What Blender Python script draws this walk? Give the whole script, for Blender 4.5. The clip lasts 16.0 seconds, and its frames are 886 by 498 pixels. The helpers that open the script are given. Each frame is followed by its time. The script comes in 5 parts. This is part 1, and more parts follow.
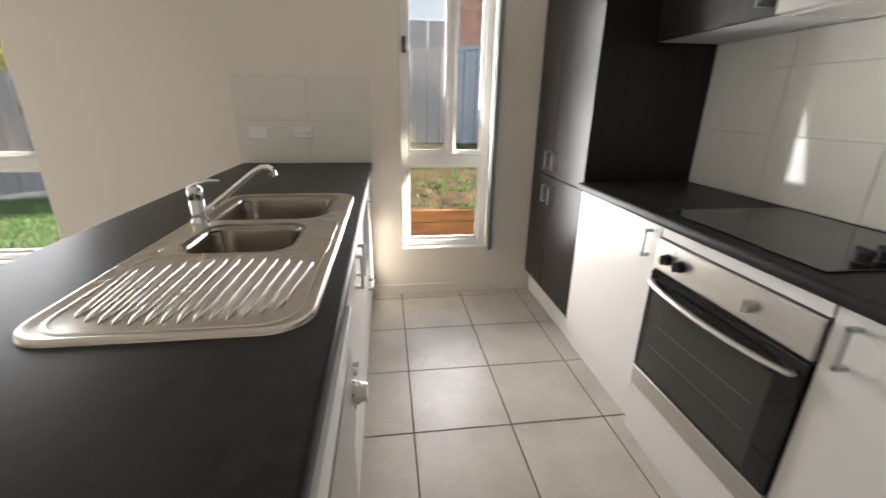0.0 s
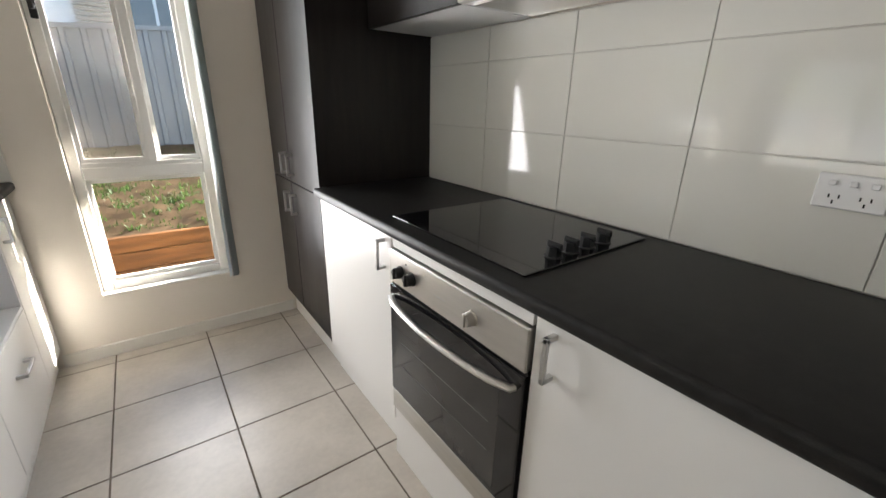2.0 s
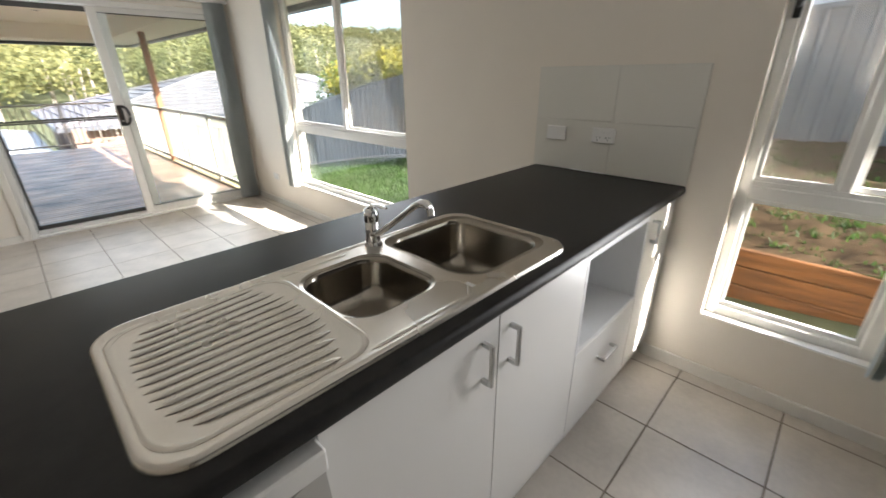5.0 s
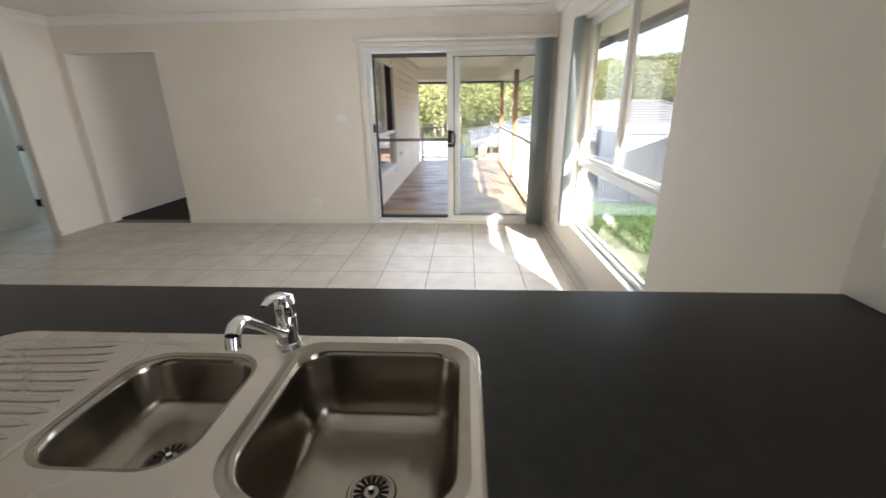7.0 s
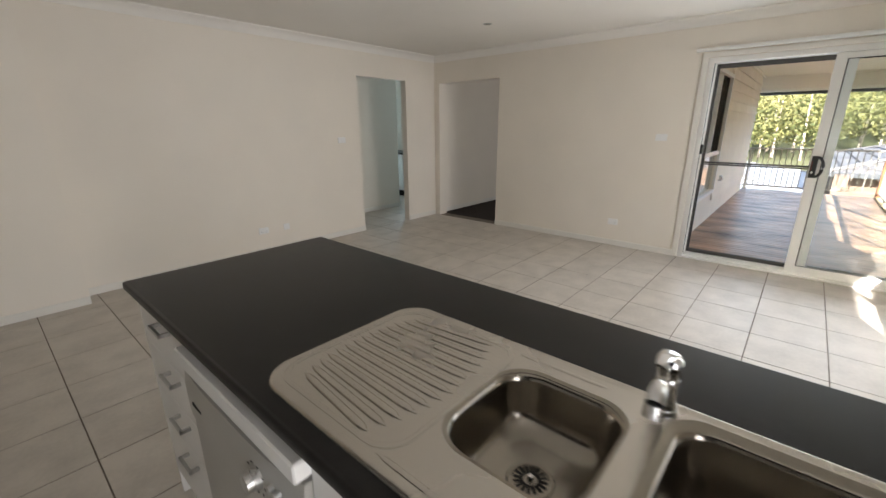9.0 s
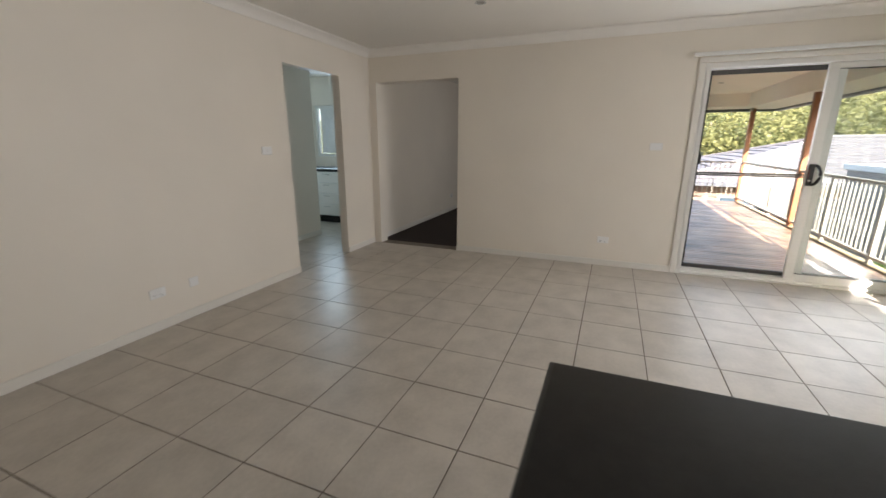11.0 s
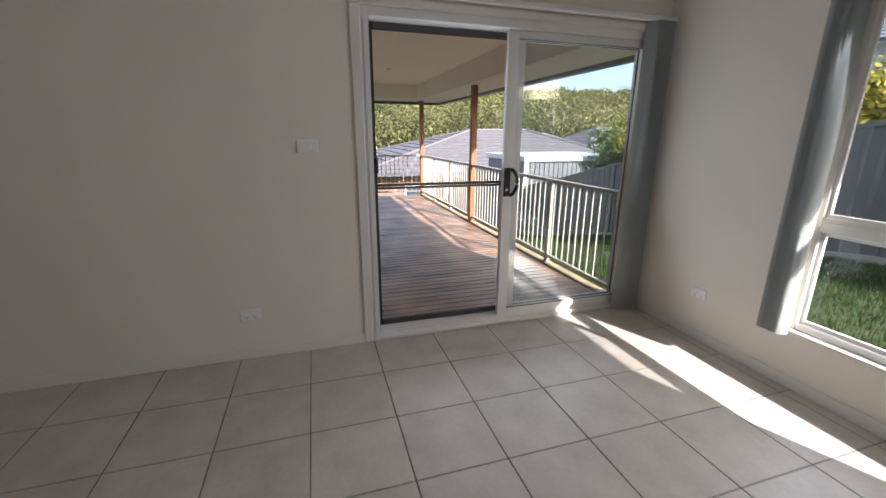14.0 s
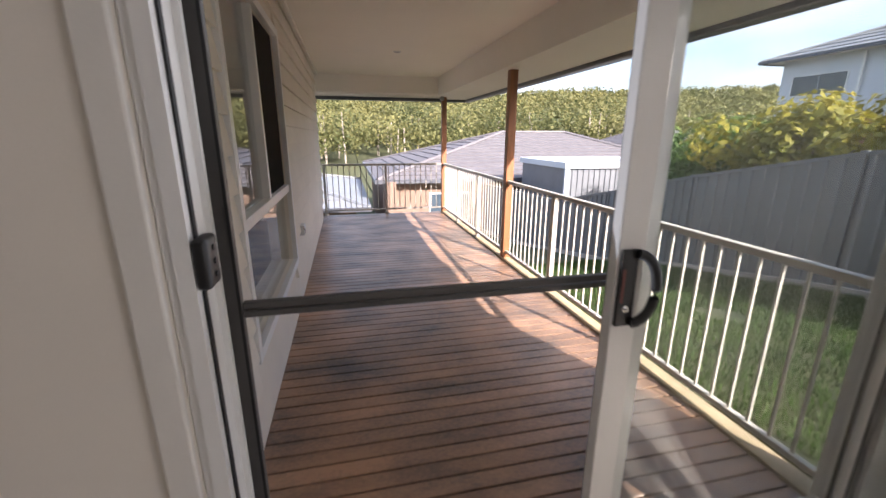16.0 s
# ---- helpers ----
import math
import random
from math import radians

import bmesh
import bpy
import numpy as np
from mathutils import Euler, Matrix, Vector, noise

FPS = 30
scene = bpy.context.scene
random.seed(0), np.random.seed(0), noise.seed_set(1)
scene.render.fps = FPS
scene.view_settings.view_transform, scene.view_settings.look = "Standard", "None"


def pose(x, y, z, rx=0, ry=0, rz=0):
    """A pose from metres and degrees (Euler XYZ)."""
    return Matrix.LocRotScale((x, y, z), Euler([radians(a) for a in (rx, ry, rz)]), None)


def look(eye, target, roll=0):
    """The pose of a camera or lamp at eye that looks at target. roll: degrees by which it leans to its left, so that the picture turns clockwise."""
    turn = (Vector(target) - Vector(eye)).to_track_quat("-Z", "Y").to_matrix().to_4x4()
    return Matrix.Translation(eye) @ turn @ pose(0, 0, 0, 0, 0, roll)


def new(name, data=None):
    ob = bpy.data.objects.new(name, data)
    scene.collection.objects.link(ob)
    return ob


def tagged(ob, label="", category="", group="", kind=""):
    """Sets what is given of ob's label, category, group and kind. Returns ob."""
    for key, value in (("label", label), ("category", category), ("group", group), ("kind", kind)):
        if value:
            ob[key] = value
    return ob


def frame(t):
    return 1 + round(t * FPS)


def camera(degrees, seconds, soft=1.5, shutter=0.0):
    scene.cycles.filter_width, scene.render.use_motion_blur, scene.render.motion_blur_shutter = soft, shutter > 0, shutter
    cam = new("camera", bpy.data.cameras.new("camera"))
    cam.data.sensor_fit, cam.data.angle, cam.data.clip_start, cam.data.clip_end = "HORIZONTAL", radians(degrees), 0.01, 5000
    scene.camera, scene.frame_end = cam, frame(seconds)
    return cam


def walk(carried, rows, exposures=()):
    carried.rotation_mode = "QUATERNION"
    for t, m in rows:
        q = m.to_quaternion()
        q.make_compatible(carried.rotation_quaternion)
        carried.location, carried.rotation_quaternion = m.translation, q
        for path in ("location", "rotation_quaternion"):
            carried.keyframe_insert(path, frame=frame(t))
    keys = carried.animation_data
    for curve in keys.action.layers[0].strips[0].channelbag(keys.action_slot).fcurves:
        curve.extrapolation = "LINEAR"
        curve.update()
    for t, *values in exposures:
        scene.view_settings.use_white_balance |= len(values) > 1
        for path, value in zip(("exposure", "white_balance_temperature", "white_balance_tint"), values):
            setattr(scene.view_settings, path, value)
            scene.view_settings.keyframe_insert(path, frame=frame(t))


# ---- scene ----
cam = camera(94.8, 16.0, shutter=0.3)
EXPOSURES = [(0, 3.1, 6400, 13), (1.5, 3.05, 6300, 12), (3.5, 3.0, 6150, 11), (4.7, 2.7, 6200, 11), (7, 2.85, 6100, 12), (8.7, 2.75, 6250, 12), (11, 2.6, 6350, 13), (12.5, 2.1, 6250, 13), (13.5, 1.75, 6100, 15), (14, 1.7, 6000, 16), (15, 1.7, 5700, 19), (15.5, 1.75, 5600, 20), (16, 1.85, 6250, 21)]
PATH = [
    (0, (-1.538, -2.643, 1.269), (-1.278, -0.777, 0.599), 0.9),
    (0.5, (-1.553, -2.726, 1.305), (-0.852, -0.975, 0.641), 1.2),
    (1, (-1.487, -2.717, 1.311), (-0.513, -1.099, 0.652), 1.1),
    (1.5, (-1.285, -2.558, 1.279), (-0.186, -1.025, 0.612), 1.1),
    (2, (-1.166, -2.452, 1.266), (-0.052, -0.934, 0.592), 1.3),
    (2.5, (-1.265, -2.442, 1.292), (-0.261, -0.857, 0.598), 1.3),
    (3, (-1.274, -2.502, 1.327), (-0.73, -0.734, 0.567), 0.9),
    (3.5, (-1.222, -2.512, 1.353), (-1.223, -0.677, 0.558), 0.8),
    (4, (-1.169, -2.396, 1.38), (-1.67, -0.639, 0.566), 0.5),
    (4.5, (-1.155, -2.231, 1.381), (-2.092, -0.661, 0.571), -0.1),
    (7, (-1.374, -1.0, 1.387), (-3.262, -1.106, 0.735), -0.7),
    (7.5, (-1.387, -0.824, 1.432), (-3.192, -1.402, 0.794), -0.6),
    (8, (-1.382, -0.801, 1.421), (-3.021, -1.769, 0.807), -0.7),
    (8.5, (-1.373, -0.945, 1.419), (-2.853, -2.154, 0.83), -0.4),
    (8.7, (-1.366, -1.054, 1.422), (-2.801, -2.319, 0.842), -0.4),
    (11, (-1.67, -2.867, 1.323), (-3.462, -3.597, 0.818), 0.1),
    (11.5, (-1.864, -3.089, 1.346), (-3.76, -3.468, 0.833), -0.4),
    (12, (-2.181, -3.15, 1.338), (-4.11, -3.173, 0.811), -0.0),
    (12.5, (-2.609, -3.123, 1.318), (-4.52, -2.862, 0.788), 0.3),
    (13, (-2.989, -2.954, 1.349), (-4.864, -2.514, 0.811), 0.1),
    (13.5, (-3.416, -2.67, 1.354), (-5.265, -2.136, 0.811), 0.2),
    (14, (-3.855, -2.446, 1.354), (-5.694, -1.874, 0.815), 0.3),
    (14.5, (-4.293, -2.208, 1.378), (-6.131, -1.632, 0.839), 0.5),
    (15, (-4.797, -2.061, 1.364), (-6.641, -1.504, 0.829), 0.8),
    (15.5, (-5.208, -1.885, 1.379), (-7.07, -1.387, 0.845), 0.4),
    (16, (-5.628, -1.826, 1.393), (-7.506, -1.389, 0.861), 0.2),
]
walk(cam, [(t, look(eye, target, roll)) for t, eye, target, roll in PATH], EXPOSURES)

# ---- world and large lights ----
SUN = Vector((1.68, 0.70, 1.0)).normalized()          # towards the sun
world = bpy.data.worlds.new("sky")
scene.world = world
world.use_nodes = True
wn, wl = world.node_tree.nodes, world.node_tree.links
wn.clear()
sky = wn.new("ShaderNodeTexSky")
sky.sky_type, sky.sun_disc = "NISHITA", False
sky.sun_elevation = math.asin(SUN.z)
sky.sun_rotation = math.atan2(SUN.x, SUN.y)
sky.air_density, sky.dust_density = 1.0, 3.0
bg = wn.new("ShaderNodeBackground")
bg.inputs["Strength"].default_value = 0.125
wo = wn.new("ShaderNodeOutputWorld")
# thin scattered cloud low over the hills
tc = wn.new("ShaderNodeTexCoord")
mp = wn.new("ShaderNodeMapping")
mp.inputs["Scale"].default_value = (2.0, 2.0, 7.0)
cn = wn.new("ShaderNodeTexNoise")
cn.inputs["Scale"].default_value, cn.inputs["Detail"].default_value = 1.6, 6
cr = wn.new("ShaderNodeValToRGB")
cr.color_ramp.elements[0].position, cr.color_ramp.elements[1].position = 0.42, 0.78
cm = wn.new("ShaderNodeMixRGB")
cm.inputs["Color2"].default_value = (3.8, 3.95, 4.2, 1)
wl.new(tc.outputs["Generated"], mp.inputs["Vector"])
wl.new(mp.outputs["Vector"], cn.inputs["Vector"])
wl.new(cn.outputs["Fac"], cr.inputs["Fac"])
wl.new(cr.outputs["Color"], cm.inputs["Fac"])
wl.new(sky.outputs["Color"], cm.inputs["Color1"])
wl.new(cm.outputs["Color"], bg.inputs["Color"])
wl.new(bg.outputs["Background"], wo.inputs["Surface"])

sun = new("sun", bpy.data.lights.new("sun", "SUN"))
sun.data.energy, sun.data.angle, sun.data.color = 5.0, radians(0.6), (1.0, 0.93, 0.82)
sun.matrix_basis = look(SUN * 40, (0, 0, 0))


def opening_light(name, at, target, w, h, power, color=(1.0, 0.98, 0.95), spread=180):
    ob = new(name, bpy.data.lights.new(name, "AREA"))
    ob.data.shape, ob.data.size, ob.data.size_y = "RECTANGLE", w, h
    ob.data.energy, ob.data.color = power, color
    ob.data.spread = math.radians(spread)
    ob.matrix_basis = look(at, target)
    return ob


# daylight and light thrown up from the sunny ground, at the real openings
opening_light("sky_light_kitchen_window", (-1.165, 0.035, 1.2), (-0.80, -2.0, 1.9), 0.5, 1.6, 4.0, spread=150)
opening_light("sky_light_dining_window", (-4.45, 0.035, 1.2), (-4.30, -4.0, 0.7), 1.7, 1.6, 5.0, spread=125)
opening_light("sky_light_sliding_door", (-6.405, -1.17, 1.05), (-4.4, -1.17, 1.9), 1.7, 1.85, 2.6, (0.90, 0.96, 1.0))
opening_light("sky_light_laundry_window", (-7.80, -7.45, 1.5), (-6.0, -7.0, 1.2), 0.7, 0.8, 3.0, (0.60, 0.84, 1.0))
opening_light("sky_light_living_window", (-8.19, -2.46, 1.25), (-8.19, -4.5, 1.2), 1.3, 1.3, 2.2)

# ---- materials ----


def mat(name, color, rough=0.6, metal=0.0, vary=0.06, scale=6.0, fine=120.0, bump=0.05, tint=None, spec=0.5, coat=0.0, piece=0.0, stretch=None, rvary=0.08):
    m = bpy.data.materials.new(name)
    m.use_nodes = True
    n, l = m.node_tree.nodes, m.node_tree.links
    b = n["Principled BSDF"]
    co = n.new("ShaderNodeTexCoord")
    src = n.new("ShaderNodeNewGeometry").outputs["Position"] if piece else co.outputs["Object"]
    if stretch:
        mm = n.new("ShaderNodeMapping")
        mm.inputs["Scale"].default_value = stretch
        l.new(src, mm.inputs["Vector"])
        src = mm.outputs["Vector"]
    big = n.new("ShaderNodeTexNoise")
    big.inputs["Scale"].default_value, big.inputs["Detail"].default_value = scale, 5
    small = n.new("ShaderNodeTexNoise")
    small.inputs["Scale"].default_value, small.inputs["Detail"].default_value = fine, 3
    l.new(src, big.inputs["Vector"])
    l.new(src, small.inputs["Vector"])
    mix = n.new("ShaderNodeMixRGB")
    tint = tint or tuple(max(0.0, c * (1 - 3.0 * vary)) for c in color)
    mix.inputs["Color1"].default_value = (*color, 1)
    mix.inputs["Color2"].default_value = (*tint, 1)
    ramp = n.new("ShaderNodeMapRange")
    ramp.inputs["From Min"].default_value, ramp.inputs["From Max"].default_value = 0.35, 0.75
    add = n.new("ShaderNodeMath")
    add.operation = "MULTIPLY_ADD"
    add.inputs[1].default_value = 0.35
    l.new(small.outputs["Fac"], add.inputs[0])
    l.new(big.outputs["Fac"], add.inputs[2])
    sub = n.new("ShaderNodeMath")
    sub.operation = "SUBTRACT"
    sub.inputs[1].default_value = 0.17
    l.new(add.outputs[0], sub.inputs[0])
    l.new(sub.outputs[0], ramp.inputs["Value"])
    l.new(ramp.outputs["Result"], mix.inputs["Fac"])
    out = mix.outputs["Color"]
    if piece:
        oi = n.new("ShaderNodeObjectInfo")
        hs = n.new("ShaderNodeHueSaturation")
        mr = n.new("ShaderNodeMapRange")
        mr.inputs["To Min"].default_value, mr.inputs["To Max"].default_value = 1 - piece, 1 + piece
        l.new(oi.outputs["Random"], mr.inputs["Value"])
        l.new(mr.outputs["Result"], hs.inputs["Value"])
        l.new(out, hs.inputs["Color"])
        out = hs.outputs["Color"]
    l.new(out, b.inputs["Base Color"])
    rr = n.new("ShaderNodeMapRange")
    rr.inputs["To Min"].default_value, rr.inputs["To Max"].default_value = max(0.02, rough - rvary), min(1, rough + rvary)
    l.new(big.outputs["Fac"], rr.inputs["Value"])
    l.new(rr.outputs["Result"], b.inputs["Roughness"])
    b.inputs["Metallic"].default_value = metal
    b.inputs["Specular IOR Level"].default_value = spec
    b.inputs["Coat Weight"].default_value = coat
    if bump:
        bp = n.new("ShaderNodeBump")
        bp.inputs["Strength"].default_value, bp.inputs["Distance"].default_value = bump, 0.004
        l.new(small.outputs["Fac"], bp.inputs["Height"])
        l.new(bp.outputs["Normal"], b.inputs["Normal"])
    return m


def glass_mat(name, tint=(0.97, 0.985, 0.98), haze=0.0, gloss=0.0):
    m = bpy.data.materials.new(name)
    m.use_nodes = True
    n, l = m.node_tree.nodes, m.node_tree.links
    n.remove(n["Principled BSDF"])
    out = n["Material Output"]
    tr, gl = n.new("ShaderNodeBsdfTransparent"), n.new("ShaderNodeBsdfGlossy")
    tr.inputs["Color"].default_value = (*tint, 1)
    gl.inputs["Roughness"].default_value = 0.01
    lw_, mix = n.new("ShaderNodeLayerWeight"), n.new("ShaderNodeMixShader")
    lw_.inputs["Blend"].default_value = 0.5
    pw, sc = n.new("ShaderNodeMath"), n.new("ShaderNodeMath")
    pw.operation, pw.inputs[1].default_value = "POWER", 5.0
    sc.operation, sc.inputs[1].default_value, sc.inputs[2].default_value = "MULTIPLY_ADD", 0.93, 0.035
    l.new(lw_.outputs["Facing"], pw.inputs[0])
    l.new(pw.outputs[0], sc.inputs[0])
    l.new(sc.outputs[0], mix.inputs["Fac"])
    l.new(tr.outputs["BSDF"], mix.inputs[1])
    l.new(gl.outputs["BSDF"], mix.inputs[2])
    last = mix
    if haze:
        df, m2 = n.new("ShaderNodeBsdfDiffuse"), n.new("ShaderNodeMixShader")
        df.inputs["Color"].default_value = (0.62, 0.60, 0.55, 1)
        m2.inputs["Fac"].default_value = haze
        l.new(mix.outputs["Shader"], m2.inputs[1])
        l.new(df.outputs["BSDF"], m2.inputs[2])
        last = m2
    l.new(last.outputs["Shader"], out.inputs["Surface"])
    return m


def mesh_mat(name, color, cover):
    m = bpy.data.materials.new(name)
    m.use_nodes = True
    n, l = m.node_tree.nodes, m.node_tree.links
    n.remove(n["Principled BSDF"])
    tr, df, mix = n.new("ShaderNodeBsdfTransparent"), n.new("ShaderNodeBsdfDiffuse"), n.new("ShaderNodeMixShader")
    df.inputs["Color"].default_value = (*color, 1)
    mix.inputs["Fac"].default_value = cover
    l.new(tr.outputs["BSDF"], mix.inputs[1])
    l.new(df.outputs["BSDF"], mix.inputs[2])
    l.new(mix.outputs["Shader"], n["Material Output"].inputs["Surface"])
    return m


def leaf_mat(name, c1, c2, scale=0.2):
    m = bpy.data.materials.new(name)
    m.use_nodes = True
    n, l = m.node_tree.nodes, m.node_tree.links
    b = n["Principled BSDF"]
    geo = n.new("ShaderNodeNewGeometry")
    co = n.new("ShaderNodeTexCoord")
    nz = n.new("ShaderNodeTexNoise")
    nz.inputs["Scale"].default_value, nz.inputs["Detail"].default_value = scale, 4
    l.new(co.outputs["Object"], nz.inputs["Vector"])
    mix = n.new("ShaderNodeMixRGB")
    mix.inputs["Color1"].default_value, mix.inputs["Color2"].default_value = (*c1, 1), (*c2, 1)
    av = n.new("ShaderNodeMath")
    av.operation = "MULTIPLY_ADD"
    av.inputs[1].default_value = 0.45
    l.new(geo.outputs["Random Per Island"], av.inputs[0])
    mr = n.new("ShaderNodeMapRange")
    mr.inputs["From Min"].default_value, mr.inputs["From Max"].default_value, mr.inputs["To Max"].default_value = 0.35, 0.65, 0.6
    l.new(nz.outputs["Fac"], mr.inputs["Value"])
    l.new(mr.outputs["Result"], av.inputs[2])
    l.new(av.outputs[0], mix.inputs["Fac"])
    l.new(mix.outputs["Color"], b.inputs["Base Color"])
    b.inputs["Roughness"].default_value = 0.55
    b.inputs["Specular IOR Level"].default_value = 0.25
    tl, m2 = n.new("ShaderNodeBsdfTranslucent"), n.new("ShaderNodeMixShader")
    l.new(mix.outputs["Color"], tl.inputs["Color"])
    m2.inputs["Fac"].default_value = 0.42
    l.new(b.outputs["BSDF"], m2.inputs[1])
    l.new(tl.outputs["BSDF"], m2.inputs[2])
    l.new(m2.outputs["Shader"], n["Material Output"].inputs["Surface"])
    return m


PAINT = mat("wall_paint", (0.82, 0.76, 0.67), 0.55, vary=0.02, scale=1.3, fine=260, bump=0.03)
CEIL = mat("ceiling_paint", (0.86, 0.83, 0.78), 0.8, vary=0.015, scale=1.0, fine=200, bump=0.02)
TRIM = mat("trim_paint", (0.78, 0.75, 0.69), 0.35, vary=0.02, scale=3, fine=150, bump=0.02)
TILE = mat("floor_tile", (0.57, 0.52, 0.455), 0.37, vary=0.07, scale=5.0, fine=45, bump=0.02, piece=0.03, rvary=0.02)
GROUT = mat("floor_grout", (0.20, 0.165, 0.13), 0.9, vary=0.1, scale=8, bump=0.2)
WTILE = mat("glazed_wall_tile", (0.765, 0.745, 0.68), 0.06, vary=0.01, scale=2.2, fine=7, bump=0.012, piece=0.01, rvary=0.03)
WGROUT = mat("white_grout", (0.74, 0.71, 0.65), 0.8, vary=0.05, bump=0.1)
BENCH = mat("charcoal_laminate", (0.0115, 0.0108, 0.0102), 0.42, vary=0.12, scale=30, fine=420, bump=0.10, tint=(0.021, 0.0198, 0.0186), rvary=0.05, spec=0.24)
DARK = mat("dark_wood_laminate", (0.016, 0.0135, 0.013), 0.32, vary=0.1, scale=4, fine=90, bump=0.04, stretch=(8, 8, 1), tint=(0.026, 0.022, 0.020), spec=0.28)
WHITE = mat("white_laminate", (0.80, 0.785, 0.755), 0.34, vary=0.004, scale=1.2, fine=300, bump=0.012, rvary=0.01)
NICHE = mat("white_melamine", (0.74, 0.74, 0.74), 0.4, vary=0.015, scale=3, fine=200, bump=0.01)
STEEL = mat("brushed_steel", (0.60, 0.565, 0.51), 0.27, 1.0, vary=0.015, scale=3, fine=300, bump=0.004, rvary=0.03)
# sink steel again, its colour darkened for the dim reflections inside the bowls
BOWL = mat("shaded_bowl_steel", (0.34, 0.31, 0.265), 0.21, 1.0, vary=0.05, scale=14, fine=300, bump=0.008)
OVENSTEEL = mat("oven_steel", (0.60, 0.585, 0.55), 0.33, 1.0, vary=0.03, scale=5, fine=300, bump=0.006, stretch=(1, 1, 14))
CHROME = mat("chrome", (0.80, 0.80, 0.80), 0.07, 1.0, vary=0.01, bump=0.0, rvary=0.03)
SATIN = mat("satin_nickel", (0.58, 0.58, 0.57), 0.3, 1.0, vary=0.02, bump=0.0)
BLACKGLASS = mat("black_glass", (0.008, 0.008, 0.009), 0.035, vary=0.05, bump=0.0, rvary=0.02)
BLACK = mat("black_plastic", (0.012, 0.012, 0.012), 0.4, vary=0.05, fine=300, bump=0.03)
SLOT = mat("dark_slot", (0.01, 0.01, 0.01), 0.8, bump=0.0)
OUTLET = mat("white_plastic", (0.88, 0.87, 0.85), 0.25, vary=0.01, bump=0.0)
DWWHITE = mat("silver_enamel", (0.46, 0.45, 0.42), 0.34, 0.35, vary=0.015, scale=2, fine=150, bump=0.01)
ALU = mat("white_aluminium", (0.80, 0.79, 0.76), 0.32, vary=0.02, scale=3, fine=220, bump=0.02)
ALUGREY = mat("grey_screen_frame", (0.085, 0.08, 0.075), 0.45, 0.0, vary=0.03, bump=0.02)
RUBBER = mat("black_rubber", (0.010, 0.010, 0.010), 0.6, bump=0.0)
GLASS = glass_mat("clear_glass")
DUSTGLASS = glass_mat("dusty_glass", haze=0.022)
SCREEN = mesh_mat("insect_screen", (0.42, 0.36, 0.30), 0.22)


def cloth_mat(name, color):
    m = mat(name, color, 0.9, vary=0.05, scale=9, fine=420, bump=0.1)
    n, l = m.node_tree.nodes, m.node_tree.links
    tl, m2 = n.new("ShaderNodeBsdfTranslucent"), n.new("ShaderNodeMixShader")
    tl.inputs["Color"].default_value = (*color, 1)
    m2.inputs["Fac"].default_value = 0.4
    l.new(n["Principled BSDF"].outputs["BSDF"], m2.inputs[1])
    l.new(tl.outputs["BSDF"], m2.inputs[2])
    l.new(m2.outputs["Shader"], n["Material Output"].inputs["Surface"])
    return m


FABRIC = cloth_mat("grey_blind_fabric", (0.66, 0.69, 0.68))
FABRICW = cloth_mat("pale_blind_fabric", (0.76, 0.76, 0.74))
CARPET = mat("dark_carpet", (0.020, 0.011, 0.008), 0.95, vary=0.2, scale=20, fine=500, bump=0.5)
DECKWOOD = mat("weathered_decking", (0.40, 0.232, 0.138), 0.36, vary=0.16, scale=1.9, fine=40, bump=0.25, stretch=(1.8, 1, 1), tint=(0.105, 0.082, 0.070), piece=0.12, rvary=0.12)
JOIST = mat("pale_treated_pine", (0.46, 0.36, 0.22), 0.75, vary=0.1, scale=5, fine=60, bump=0.1)
POSTWOOD = mat("stained_timber_post", (0.30, 0.115, 0.042), 0.5, vary=0.12, scale=4, fine=60, bump=0.15, stretch=(12, 12, 1))
RAIL = mat("cream_powder_coat", (0.48, 0.455, 0.40), 0.35, vary=0.02, bump=0.02)
# darker coat: shade on the far balustrade as colour, plain grey on small fittings
RAILD = mat("grey_and_shaded_coat", (0.26, 0.24, 0.21), 0.4, vary=0.02, bump=0.02)
BOARD = mat("weatherboard_paint", (0.80, 0.74, 0.64), 0.6, vary=0.03, scale=2, fine=120, bump=0.05, piece=0.02)
SOFFIT = mat("soffit_paint", (0.88, 0.84, 0.76), 0.7, vary=0.015, scale=1.0, fine=160, bump=0.02)
FASCIA = mat("dark_gutter", (0.09, 0.095, 0.11), 0.4, 0.3, vary=0.03, bump=0.02)
FENCE = mat("grey_steel_fence", (0.17, 0.182, 0.195), 0.45, 0.2, vary=0.05, scale=1.5, fine=90, bump=0.03)
SOIL = mat("garden_soil", (0.060, 0.038, 0.020), 0.95, vary=0.25, scale=7, fine=45, bump=1.0, spec=0.05)
GRASSG = mat("lawn_ground", (0.045, 0.058, 0.02), 0.95, vary=0.2, scale=2.2, fine=60, bump=0.5, tint=(0.10, 0.10, 0.04))
CONC = mat("concrete", (0.40, 0.38, 0.34), 0.85, vary=0.08, scale=5, fine=80, bump=0.2)
SLEEPER = mat("treated_pine_sleeper", (0.21, 0.088, 0.030), 0.75, vary=0.22, scale=3, fine=50, bump=0.5, spec=0.2, stretch=(1, 10, 10))
ROOFT = mat("grey_roof_tile", (0.129, 0.122, 0.129), 0.7, vary=0.06, scale=3, fine=30, bump=0.15)
ROOFM = mat("pale_steel_roof", (0.231, 0.245, 0.258), 0.45, 0.2, vary=0.03, scale=1.0, fine=30, bump=0.05)
